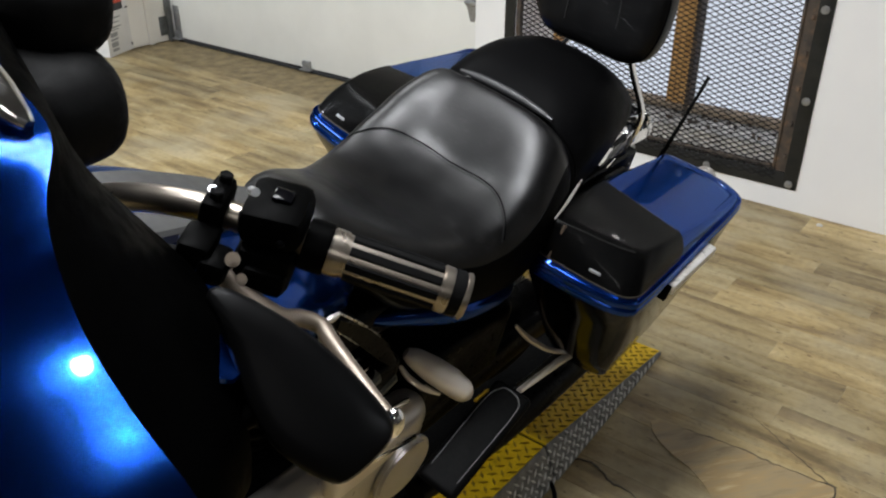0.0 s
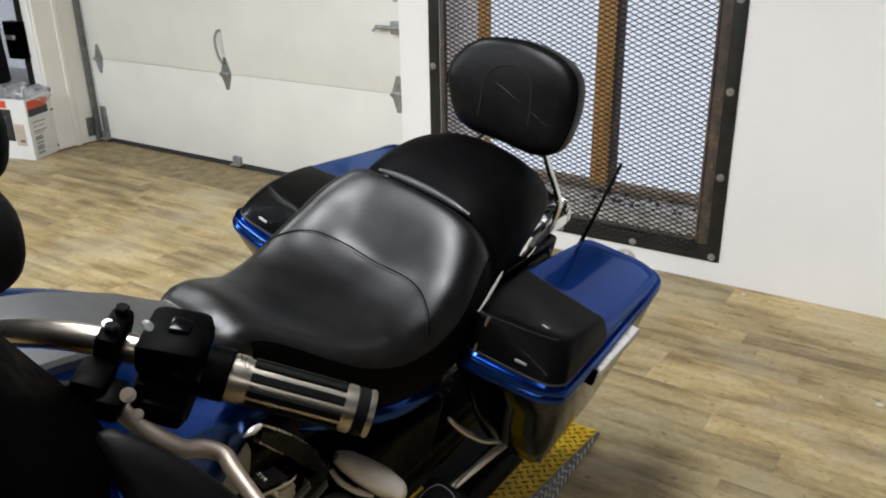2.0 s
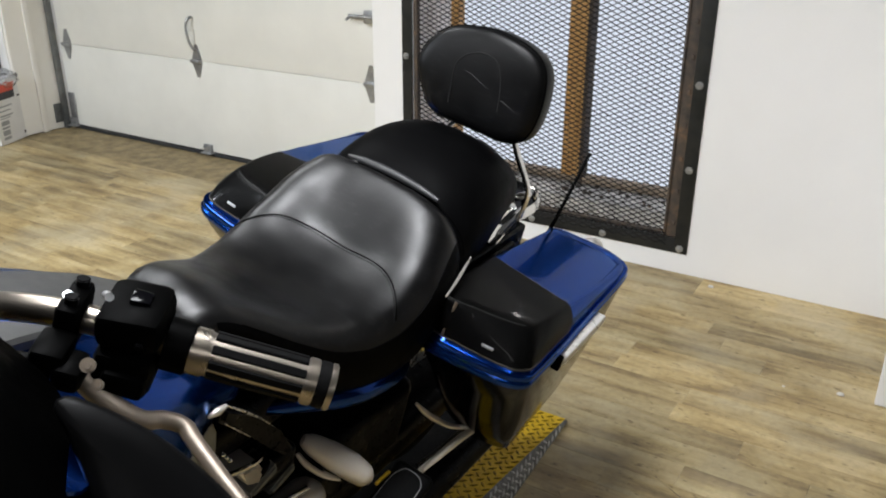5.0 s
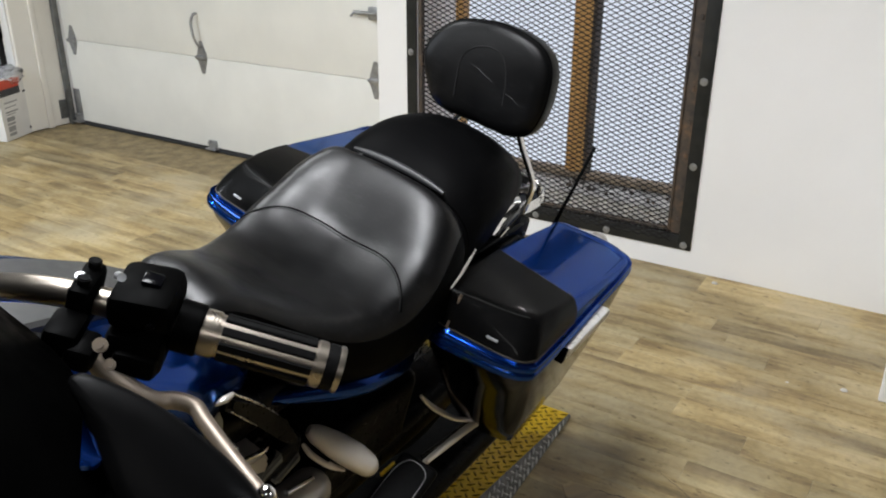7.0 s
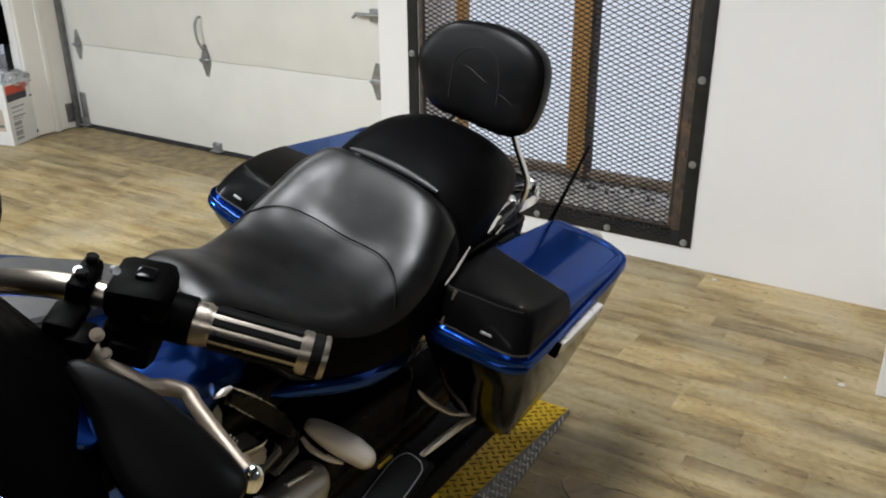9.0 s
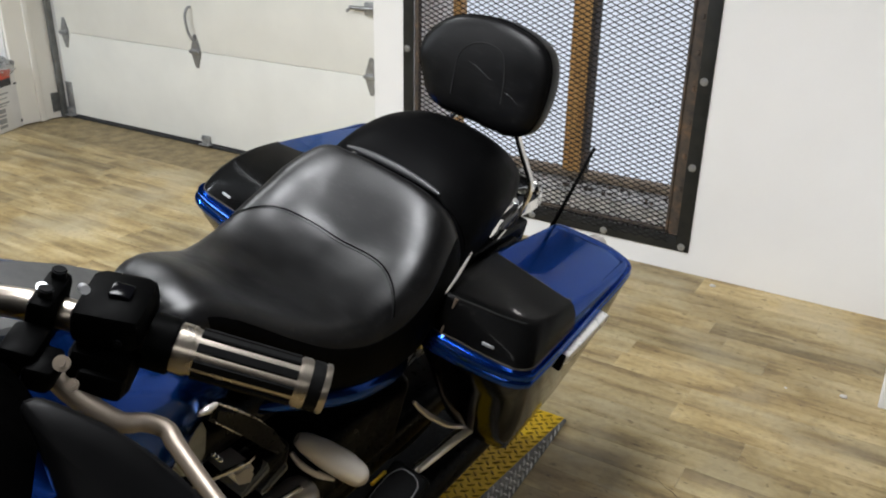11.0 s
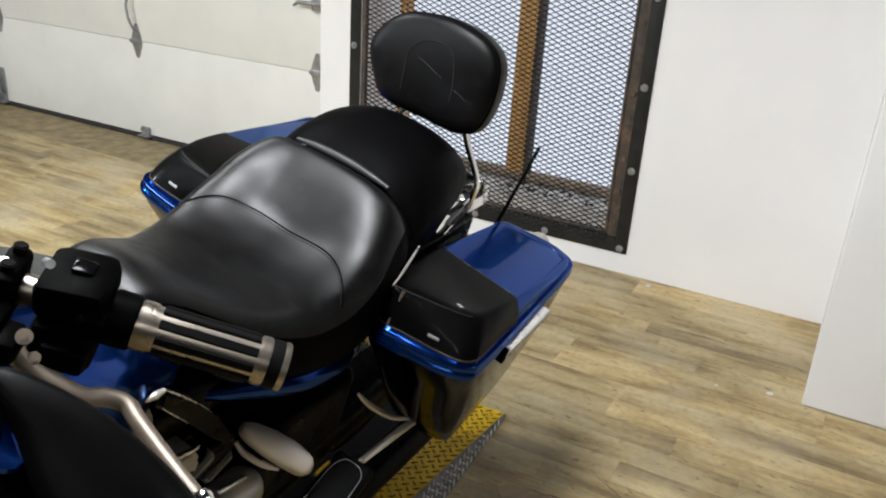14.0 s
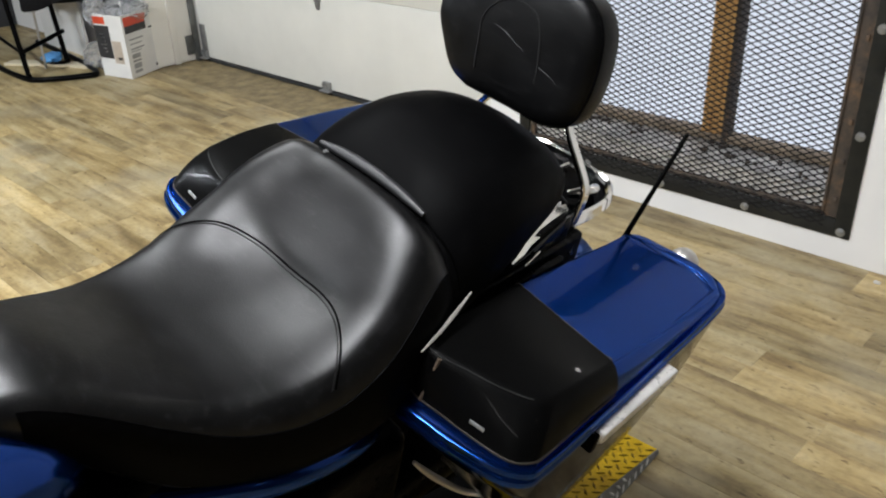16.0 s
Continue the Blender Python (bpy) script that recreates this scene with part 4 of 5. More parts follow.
for s in (-1, 1):
    part("fender_strut", box(s * 0.145 - 0.012, s * 0.145 + 0.012, 0.04, 0.46, 0.58, 0.745, 0.008, 3), ENGINE, bike, "black fender strut")

# saddlebags with speaker lids
# stations round the lid: rim, foot of the crown and crest of the flat top, each as x, y
STATIONS = [
    ((0.200, -0.030), (0.205, -0.004), (0.207, 0.014)), ((0.262, -0.032), (0.270, -0.003), (0.270, 0.031)), ((0.320, -0.024), (0.325, 0.002), (0.315, 0.047)),
    ((0.378, -0.008), (0.374, 0.012), (0.350, 0.066)), ((0.408, 0.018), (0.396, 0.036), (0.366, 0.086)), ((0.413, 0.055), (0.399, 0.064), (0.371, 0.12)),
    ((0.411, 0.170), (0.396, 0.170), (0.376, 0.175)), ((0.404, 0.350), (0.393, 0.350), (0.376, 0.360)), ((0.396, 0.565), (0.381, 0.565), (0.364, 0.560)),
    ((0.382, 0.628), (0.364, 0.615), (0.352, 0.598)), ((0.335, 0.655), (0.325, 0.640), (0.305, 0.613)), ((0.240, 0.650), (0.240, 0.635), (0.235, 0.594)),
    ((0.182, 0.625), (0.188, 0.612), (0.188, 0.574)), ((0.176, 0.500), (0.180, 0.500), (0.186, 0.500)), ((0.176, 0.250), (0.180, 0.250), (0.186, 0.250)), ((0.180, 0.030), (0.185, 0.040), (0.190, 0.060))]
POD_Y = 0.232                          # where the speaker cover ends and the blue lid begins


def closed_curve(pts, k):
    """k points along a smooth closed curve through pts."""
    p = list(pts)
    return spline(p[-2:] + p + p[:2], (len(p) + 3) * (k // len(p)) + 1)[2 * (k // len(p)):2 * (k // len(p)) + k]


RIM_O, FOOT_O, CREST_O = [closed_curve([st[i] for st in STATIONS], 128) for i in range(3)]


def scaled(outline, f, cx=0.302, cy=0.30, dx=0.0, dy=0.0):
    return [(cx + (x - cx) * f[0] + dx, cy + (y - cy) * f[1] + dy) for x, y in outline]


def dense(outline, k=72):
    p = np.array(outline + outline[:1])
    return [tuple(v) for v in spline(p, k + 1)[:-1]]


def lid_top(x, y):
    """The lid's flat top, which falls to the rear and a little outwards."""
    front = max(0.0, 0.231 - y)
    return 0.742 - 0.154 * (y - 0.231) - 0.515 * front * front - 0.094 * (x - 0.378)


def rim_z(y):
    return 0.668 - 0.018 * y


def crown(lift):
    """Rings from the foot of the crown over its crest to the middle of the top."""
    rings = []
    for u in (0.0, 0.3, 0.6, 0.86, 0.95):
        ring = []
        for (fx, fy), (cx, cy) in zip(FOOT_O, CREST_O):
            x, y = fx + (cx - fx) * u, fy + (cy - fy) * u
            z0, z1 = rim_z(fy) + 0.029, lid_top(cx, cy)
            out = 0.006 * math.sin(math.pi * u) + lift
            k = math.hypot(fx - 0.30, (fy - 0.30) * 0.6) or 1.0
            ring.append((x + out * (fx - 0.30) / k, y + out * (fy - 0.30) * 0.6 / k, z0 + (z1 - z0) * u + 0.5 * lift + 0.0015 * math.sin(math.pi * u)))
        rings.append(ring)
    for f in (0.995, 0.965, 0.92, 0.8, 0.6, 0.35, 0.1):
        rings.append([(x, y, lid_top(x, y) - (0.0012 if f > 0.99 else 0.0) + lift) for x, y in scaled(CREST_O, (f, f))])
    return rings


def make_bag(s):
    flip = Matrix.Diagonal((s, 1, 1, 1))
    tub = []
    for z, f, dx, dy in ((0.30, (0.46, 0.47), -0.006, 0.10), (0.315, (0.54, 0.54), -0.006, 0.095), (0.40, (0.68, 0.68), -0.004, 0.068), (0.50, (0.81, 0.81), 0.0, 0.045), (0.59, (0.90, 0.90), 0, 0.02), (0.635, (0.945, 0.955), 0, 0.006), (0.668, (0.955, 0.965), 0, 0.0)):
        tub.append([(x, y, z - 0.018 * y) for x, y in scaled(RIM_O, f, dx=dx, dy=dy)])
    bm = loft(tub)
    bm.transform(flip)
    bag = part("saddlebag", bm, GLOSSBLACK, bike, "gloss black hard saddlebag with blue lid")
    # lid: lower lip, groove, upper bead and crowned top
    rings = []
    for dz, f in ((0.0, 0.965), (-0.003, 0.985), (-0.002, 0.997), (0.002, 1.0), (0.007, 0.998), (0.0095, 0.988), (0.011, 0.978), (0.0125, 0.974), (0.0145, 0.977), (0.018, 0.976), (0.0215, 0.968), (0.0225, 0.955)):
        rings.append([(x, y, rim_z(y) + dz) for x, y in scaled(RIM_O, (f, 0.5 + 0.5 * f))])
    rings.append([(x * 0.3 + fx * 0.7, y * 0.3 + fy * 0.7, rim_z(y) + 0.021) for (x, y), (fx, fy) in zip(RIM_O, FOOT_O)])
    bm = loft(rings + crown(0.0))
    bm.transform(flip)
    lid = part("lid", bm, BLUE, bag, "glossy blue lid")
    # speaker cover over the lid's front part
    bm = loft(crown(0.0022))
    bmesh.ops.bisect_plane(bm, geom=bm.verts[:] + bm.edges[:] + bm.faces[:], plane_co=(0, POD_Y, 0), plane_no=(0, 1, 0), clear_outer=True)
    bm.transform(flip)
    part("speaker_grille", bm, GRILLE, bag, "black perforated speaker grille")
    foot = [(s * x, y, rim_z(y) + 0.0285) for x, y in list(FOOT_O[-6:]) + list(FOOT_O[:62]) if y < POD_Y]
    part("speaker_rim", tube(foot, 0.0032, 120, 8), RIMPLASTIC, bag, "dull brown-black speaker rim")
    xs = np.linspace(0.19, 0.374, 16)
    part("cover_seam", tube([(s * x, POD_Y + 0.0008, lid_top(x, POD_Y) + 0.0012) for x in xs] + [(s * 0.3955, POD_Y + 0.0008, rim_z(POD_Y) + 0.030)], 0.0011, 40, 6), RIMPLASTIC, bag, "thin grey seam")
    crest = [(s * x, y, lid_top(x, y) + 0.0016) for x, y in CREST_O[:26]]
    part("cover_crease", tube(crest, 0.001, 50, 6), CREASE, bag, "worn grey fold line")
    # worn inner corner of the cover
    (fx, fy), (cx, cy) = FOOT_O[3], CREST_O[3]
    part("corner_strip", tube([(s * (fx + (cx - fx) * u), fy + (cy - fy) * u - 0.003, rim_z(fy) + 0.029 + (lid_top(cx, cy) - rim_z(fy) - 0.029) * u) for u in (0.0, 0.5, 1.0)], [0.0028, 0.0026, 0.0036], 12, 8), CORNER, bag, "dull metal corner strip")
    bm = box(-0.012, 0.012, -0.0024, 0.0032, 0.0, 0.0022, 0.001, m=pose(s * 0.316, 0.0065, rim_z(0.0) + 0.047, 66, 0, s * 8))
    part("badge", bm, GALV, bag, "small silver badge")
    bm = box(0.400, 0.424, 0.182, 0.395, 0.640, 0.664, 0.005, 3)
    bm.transform(flip)
    latch = part("latch_bar", bm, LATCH, bag, "silver lid latch bar")
    bm = box(0.396, 0.4135, 0.20, 0.385, 0.616, 0.636, 0.004)
    bm.transform(flip)
    part("latch_plate", bm, LATCH, latch, "thin silver latch plate")
    bm = box(0.394, 0.419, 0.166, 0.181, 0.628, 0.662, 0.003)
    bm.transform(flip)
    part("latch_hinge", bm, PLASTIC, latch, "black latch end")
    bm = blob((s * 0.272, 0.668, 0.655), (0.03, 0.026, 0.03))
    tube([(s * 0.272, 0.668, 0.655), (s * 0.26, 0.65, 0.60), (s * 0.2, 0.62, 0.57)], 0.01, 12, 8, bm)
    part("rear_signal", bm, SATIN, bag, "round chrome signal housing")
    for y in (0.245, 0.285):
        part("lid_stud", disc((s * 0.181, y, lid_top(0.186, y) - 0.012), (s, 0, 0.5), 0.006, 0.01, 14, 0.002), CHROME, lid, "chrome hinge stud")
    if s < 0:
        bag.matrix_local = pose(-0.308, 0.028, 0.706, 1.7, 0, 4.0) @ Matrix.Translation((0.300, -0.05, -0.70))
    return bag


for side in (1, -1):
    make_bag(side)
part("antenna", tube([(0.158, 0.60, 0.60), (0.164, 0.622, 0.68), (0.167, 0.67, 0.78), (0.169, 0.712, 0.872)], [0.008, 0.0055, 0.0045, 0.0045], 24, 10), RUBBER, bike, "short black rubber antenna")
bm = box(0.13, 0.18, 0.58, 0.66, 0.56, 0.60, 0.008)
part("antenna_bracket", bm, PLASTIC, bike)

# fuel tank, console and side covers
TANK = [(-1.02, 0.05, 0.95, 0.80, 2.2, 0, 0), (-1.0, 0.10, 0.975, 0.76, 2.6, 0, 0), (-0.93, 0.150, 0.985, 0.72, 3.2, 0, 0), (-0.82, 0.190, 0.972, 0.70, 4.6, 0, 0), (-0.70, 0.196, 0.942, 0.69, 4.6, 0, 0), (-0.60, 0.178, 0.910, 0.69, 3.6, 0, 0), (-0.52, 0.148, 0.878, 0.69, 2.4, 0, 0), (-0.45, 0.125, 0.84, 0.69, 2.3, 0, 0), (-0.405, 0.09, 0.80, 0.70, 2.2, 0, 0)]
part("fuel_tank", body_loft(TANK, 44, 48), BLUE, bike, "glossy blue fuel tank")


def tank_top(y):
    return float(np.interp(y, [r[0] for r in TANK], [r[2] for r in TANK]))


rings = []
for y, w, v in ((-1.0, 0.04, 0.07), (-0.9, 0.06, 0.10), (-0.75, 0.058, 0.115), (-0.68, 0.052, 0.112), (-0.63, 0.046, 0.10), (-0.58, 0.042, 0.085), (-0.54, 0.04, 0.06), (-0.514, 0.038, 0.05)):
    z = tank_top(y) + 0.016
    v *= 0.86
    rings.append([(-v, y, z - 0.04), (-v, y, z - 0.004), (-v + 0.005, y, z + 0.002), (w - 0.005, y, z + 0.002), (w, y, z - 0.003), (w, y, z - 0.04)])
console = part("console", loft(rings), BRUSHED, bike, "brushed silver tank console")
part("console_edge", tube([(x, -0.5135, tank_top(-0.514) + 0.017) for x in (-0.040, 0.0, 0.036)], 0.0022, 12, 8), CHROME, console, "bright chrome rear edge")
for s in (-1, 1):
    sc = [(-0.40, 0.10, 0.67, 0.645, 2.4), (-0.30, 0.16, 0.672, 0.632, 2.4), (-0.22, 0.197, 0.667, 0.618, 2.5), (-0.14, 0.206, 0.655, 0.605, 2.5), (-0.07, 0.203, 0.645, 0.602, 2.4), (-0.03, 0.185, 0.642, 0.612, 2.3)]
    rings = []
    for y, w, zt, zb, p in spline(sc, 24):
        rings.append([(s * (w - 0.02 + 0.022 * math.sin(math.pi * u) ** 0.5 * (1 if u <= 1 else 0)), y, zb + (zt - zb) * u) for u in np.linspace(0, 1, 12)] + [(s * (w - 0.05), y, zt), (s * (w - 0.05), y, zb)])
    part("side_cover", loft(rings), BLUE, bike, "glossy blue side cover")

# wheels, engine and the metal below
wheel_y = {"front": -1.18, "rear": 0.42}
for nm, y in wheel_y.items():
    bm = bmesh.new()
    R, r = 0.315, 0.065
    rings = []
    for a in np.linspace(0, 2 * math.pi, 49):
        rings.append([(r * math.cos(b), y + (R - r + r * math.sin(b)) * math.cos(a), 0.248 + (R - r + r * math.sin(b)) * math.sin(a)) for b in np.linspace(0, 2 * math.pi, 16, endpoint=False)])
    loft(rings, caps=False, bm=bm)
    w = part("wheel", disc((0, y, 0.248), (1, 0, 0), 0.2, 0.06, 40, 0.006), ALLOY, bike, "cast alloy wheel")
    part("tyre", bm, RUBBER, w, "black rubber tyre")
bm = box(-0.13, 0.13, -0.75, -0.15, 0.14, 0.42, 0.04, 3)
part("crankcase", bm, ENGINE, bike, "black engine case")
bm = box(0.115, 0.200, -0.68, -0.22, 0.20, 0.435, 0.042, 5)
part("primary_cover", bm, SATIN, bike, "polished alloy primary cover")
bm = disc((0.207, -0.30, 0.30), (1, 0, 0), 0.075, 0.02, 36, 0.006)
part("derby_cover", bm, SATIN, bike, "round alloy cover")
for y, t in ((-0.56, -22), (-0.33, 22)):
    cyl = part("cylinder", disc((0, 0, 0), (0, 0, 1), 0.06, 0.2, 32), ENGINE, bike, "black cylinder barrel")
    cyl.matrix_local = pose(0, y, 0.52, t, 0, 0)
    for k in range(8):
        part("fin", disc((0, 0, -0.09 + k * 0.025), (0, 0, 1), 0.098, 0.008, 32, 0.002), ENGINE, cyl)
    part("rocker_cover", box(-0.085, 0.085, -0.08, 0.08, 0.12, 0.17, 0.025, 3), CHROME, cyl, "chrome rocker cover")
bm = tube([(0.128, -0.260, 0.526), (0.142, -0.250, 0.518), (0.172, -0.232, 0.502), (0.208, -0.212, 0.484), (0.236, -0.197, 0.467), (0.247, -0.190, 0.459)], [0.010, 0.019, 0.025, 0.0265, 0.022, 0.008], 30, 18)
horn = part("horn_cover", bm, HORN, bike, "pale chrome horn cover")
part("cover_lip", tube([(0.128, -0.268, 0.496), (0.150, -0.262, 0.480), (0.180, -0.246, 0.464), (0.205, -0.228, 0.456)], [0.004, 0.008, 0.007, 0.003], 24, 10), HORN, horn, "pale chrome lower lip")
part("cover_slot", tube([(0.130, -0.268, 0.511), (0.152, -0.262, 0.495), (0.180, -0.250, 0.478)], [0.003, 0.005, 0.003], 20, 8), PLASTIC, horn, "dark slot")
part("engine_cover", box(0.185, 0.222, -0.52, -0.36, 0.40, 0.47, 0.014, 3), HORN, bike, "bright alloy engine cover")


def side_prism(outline, x0, x1, bev=0.003):
    """A plate over an outline of (y, z), from x0 out to x1, with eased outer edges."""
    bm = slab([(z, y) for y, z in outline], x0, x1, bev)
    bm.transform(Matrix(((0, 0, 1, 0), (0, 1, 0, 0), (1, 0, 0, 0), (0, 0, 0, 1))))
    bmesh.ops.recalc_face_normals(bm, faces=bm.faces[:])
    return bm


box_top = part("rocker_box", side_prism([(-0.509, 0.784), (-0.430, 0.712), (-0.366, 0.638), (-0.316, 0.560), (-0.335, 0.556), (-0.384, 0.610), (-0.443, 0.679), (-0.514, 0.752)], 0.07, 0.155, 0.007), ENGINE, bike, "black rocker box")
part("bright_edge", tube([(0.154, -0.505, 0.783), (0.156, -0.470, 0.751), (0.157, -0.430, 0.711), (0.156, -0.395, 0.672)], [0.0012, 0.0022, 0.0013, 0.0006], 24, 8), ALLOY, box_top, "bare bright upper edge")
part("bright_edge", tube([(0.156, -0.509, 0.753), (0.157, -0.475, 0.715), (0.157, -0.445, 0.682)], [0.0008, 0.0013, 0.0005], 20, 8), ALLOY, box_top, "bare bright lower edge")
part("cylinder_casting", side_prism([(-0.522, 0.764), (-0.552, 0.750), (-0.590, 0.722), (-0.548, 0.660), (-0.520, 0.640), (-0.500, 0.684), (-0.512, 0.730)], 0.10, 0.145, 0.008), TRACK, bike, "dull grey engine casting")
part("pushrod_cover", side_prism([(-0.412, 0.600), (-0.460, 0.606), (-0.436, 0.570), (-0.424, 0.552), (-0.400, 0.536), (-0.392, 0.566)], 0.11, 0.155, 0.008), SATIN, bike, "bright alloy pushrod cover")
for y0, z0 in ((-0.392, 0.547), (-0.340, 0.511)):
    part("barrel_fin", side_prism([(y0 + 0.028, z0 + 0.013), (y0 - 0.028, z0 - 0.014), (y0 - 0.022, z0 - 0.030), (y0 + 0.036, z0 - 0.006)], 0.10, 0.156, 0.004), TRACK, bike, "dull grey barrel fin")
part("engine_rod", tube([(0.168, -0.276, 0.442), (0.168, -0.305, 0.449), (0.166, -0.345, 0.456)], 0.0055, 12, 10), CHROME, bike, "chrome rod")
part("tank_tab", tube([(0.160, -0.550, 0.795), (0.163, -0.535, 0.798), (0.163, -0.519, 0.799)], [0.002, 0.006, 0.003], 14, 10), SATIN, bike, "bright tab under the tank")
for k in range(3):
    part("plug_clip", blob((0.158 + 0.002 * k, -0.506 + 0.006 * k, 0.690 - 0.009 * k), (0.004, 0.004, 0.003), None, 10, 6), CHROME, bike, "small bright clip")
part("amber_tab", box(0.245, 0.252, -0.165, -0.120, 0.425, 0.432, 0.002, m=None), YELLOWLUG, bike, "small yellow tab")
part("coil_cover", box(0.10, 0.15, -0.40, -0.30, 0.50, 0.56, 0.012, 3), ENGINE, bike, "black coil cover")
part("spark_cable", tube([(0.12, -0.36, 0.57), (0.15, -0.42, 0.60), (0.13, -0.50, 0.60), (0.10, -0.55, 0.57)], 0.005, 20, 8), CHROME, bike, "bright cable")
part("shift_rod", tube([(0.17, -0.48, 0.44), (0.20, -0.42, 0.43), (0.21, -0.35, 0.42)], 0.005, 12, 8), CHROME, bike, "chrome rod")
part("linkage", tube([(0.21, -0.52, 0.46), (0.22, -0.40, 0.44), (0.215, -0.30, 0.40)], 0.006, 16, 8), CHROME, bike, "chrome shift linkage")
part("guard_hoop", tube([(0.176, 0.080, 0.430), (0.190, 0.097, 0.407), (0.210, 0.116, 0.387), (0.245, 0.142, 0.370), (0.281, 0.166, 0.376)], [0.0035, 0.006, 0.007, 0.006, 0.005], 28, 12), SATIN, bike, "chrome saddlebag guard")
part("guard_hoop", tube([(0.284, 0.196, 0.352), (0.285, 0.13, 0.378), (0.288, 0.06, 0.398), (0.290, 0.0, 0.412), (0.291, -0.07, 0.426)], [0.006, 0.009, 0.0085, 0.0075, 0.006], 24, 12), HORN, bike, "pale chrome guard tube")
part("guard_bracket", tube([(0.283, 0.07, 0.412), (0.286, -0.02, 0.436), (0.288, -0.09, 0.455)], 0.003, 12, 8), ENGINE, bike, "black guard bracket")
part("guard_hoop", tube([(0.24, 0.146, 0.533), (0.24, 0.172, 0.47), (0.24, 0.209, 0.388)], [0.0045, 0.0045, 0.003], 16, 10), SATIN, bike, "chrome support rod")
part("guard_hoop", tube([(0.24, 0.035, 0.574), (0.24, 0.13, 0.475), (0.24, 0.205, 0.39), (0.245, 0.245, 0.325)], 0.0016, 24, 8), SATIN, bike, "thin chrome support rod")
BOARD = pose(0.292, -0.205, 0.402, 17, 0, 3)
board = part("footboard", box(-0.043, 0.043, -0.13, 0.13, -0.022, 0.0, 0.012, 3, m=BOARD), RUBBER, bike, "black passenger footboard")
trim = [(-0.03, -0.10), (-0.033, 0.06), (-0.022, 0.108), (0.0, 0.116), (0.024, 0.106), (0.032, 0.07), (0.03, -0.10)]
part("footboard_trim", tube([BOARD @ Vector((x, y, 0.0002)) for x, y in trim], 0.0010, 60, 6), THREADGREY, board, "thin grey outline")
part("muffler", tube([(0.2, -0.2, 0.12), (0.22, 0.1, 0.13), (0.23, 0.8, 0.15)], [0.03, 0.045, 0.048], 24, 16), ENGINE, bike, "black muffler")
part("swingarm", box(-0.15, 0.15, -0.18, 0.42, 0.20, 0.30, 0.03, 3), ENGINE, bike, "black swingarm")
part("frame_rail", box(-0.12, 0.12, -0.95, 0.06, 0.60, 0.69, 0.03, 3), ENGINE, bike, "black frame backbone")
part("oil_box", box(-0.16, 0.165, -0.22, 0.08, 0.30, 0.50, 0.03, 3), ENGINE, bike, "black battery and oil box")
part("side_stand", tube([(0.15, -0.55, 0.16), (0.24, -0.52, 0.05), (0.29, -0.5, 0.012)], 0.013, 12, 10), ENGINE, bike, "black side stand")
part("front_fork", tube([(0.11, -0.9, 0.95), (0.11, -1.18, 0.25)], 0.026, 2, 16, None, False), CHROME, bike, "chrome fork leg")
part("front_fork", tube([(-0.11, -0.9, 0.95), (-0.11, -1.18, 0.25)], 0.026, 2, 16, None, False), CHROME, bike, "chrome fork leg")

# handlebar with its grip and switches
bars = part("handlebar", tube([(0.37, -0.797, 1.178), (0.33, -0.825, 1.186), (0.27, -0.86, 1.19), (0.20, -0.885, 1.166), (0.12, -0.90, 1.112), (0.06, -0.91, 1.06), (0.0, -0.91, 1.05), (-0.06, -0.91, 1.07), (-0.12, -0.90, 1.13), (-0.20, -0.885, 1.178), (-0.33, -0.825, 1.186), (-0.458, -0.74, 1.165)], 0.0118, 90, 14), POLISHED, bike, "chrome handlebar")
part("riser", box(-0.05, 0.05, -0.945, -0.88, 0.95, 1.06, 0.015, 3), CHROME, bars)
GA, GB = Vector((0.362, -0.803, 1.179)), Vector((0.4555, -0.741, 1.1647))
ax = (GB - GA).normalized()
grip = part("grip", tube([GA, GB], 0.0176, 2, 28, None, False), POLISHED, bars, "satin chrome grip with black rubber strips")
u = ax.orthogonal().normalized()
v = ax.cross(u)
for k in range(9):
    a = 2 * math.pi * (k + 0.1) / 9
    d = u * math.cos(a) + v * math.sin(a)
    w = ax.cross(d).normalized()
    ring = [d * 0.0155 + w * 0.0036, d * 0.0185 + w * 0.0036, d * 0.0196 + w * 0.0026, d * 0.0196 - w * 0.0026, d * 0.0185 - w * 0.0036, d * 0.0155 - w * 0.0036]
    part("rubber_strip", loft([[GA + ax * f + q for q in ring] for f in (0.016, 0.019, (GB - GA).length - 0.025, (GB - GA).length - 0.022)]), RUBBER, grip, "black rubber strip")
for p0, p1, r, m in ((GA, GA + ax * 0.013, 0.0193, POLISHED), (GB - ax * 0.021, GB - ax * 0.012, 0.0195, POLISHED), (GB - ax * 0.012, GB - ax * 0.002, 0.0194, RUBBER), (GB - ax * 0.002, GB + ax * 0.003, 0.0196, POLISHED), (GA - ax * 0.02, GA, 0.0215, PLASTIC)):
    part("collar", disc((p0 + p1) / 2, ax, r, (p1 - p0).length, 28, 0.001), m, grip, "satin chrome collar" if m is POLISHED else "black collar")
SW = Matrix.Translation(GA - ax * 0.045) @ ax.to_track_quat("X", "Z").to_matrix().to_4x4()
sw = part("switch_housing", box(-0.024, 0.026, -0.030, 0.030, 0.002, 0.034, 0.010, 2, m=SW @ pose(0, 0, 0, 0, -7, 0)), PLASTIC, bars, "black switch housing")
part("lower_housing", box(-0.022, 0.024, -0.033, 0.028, -0.040, 0.000, 0.009, 2, m=SW), PLASTIC, sw, "black lower switch housing")
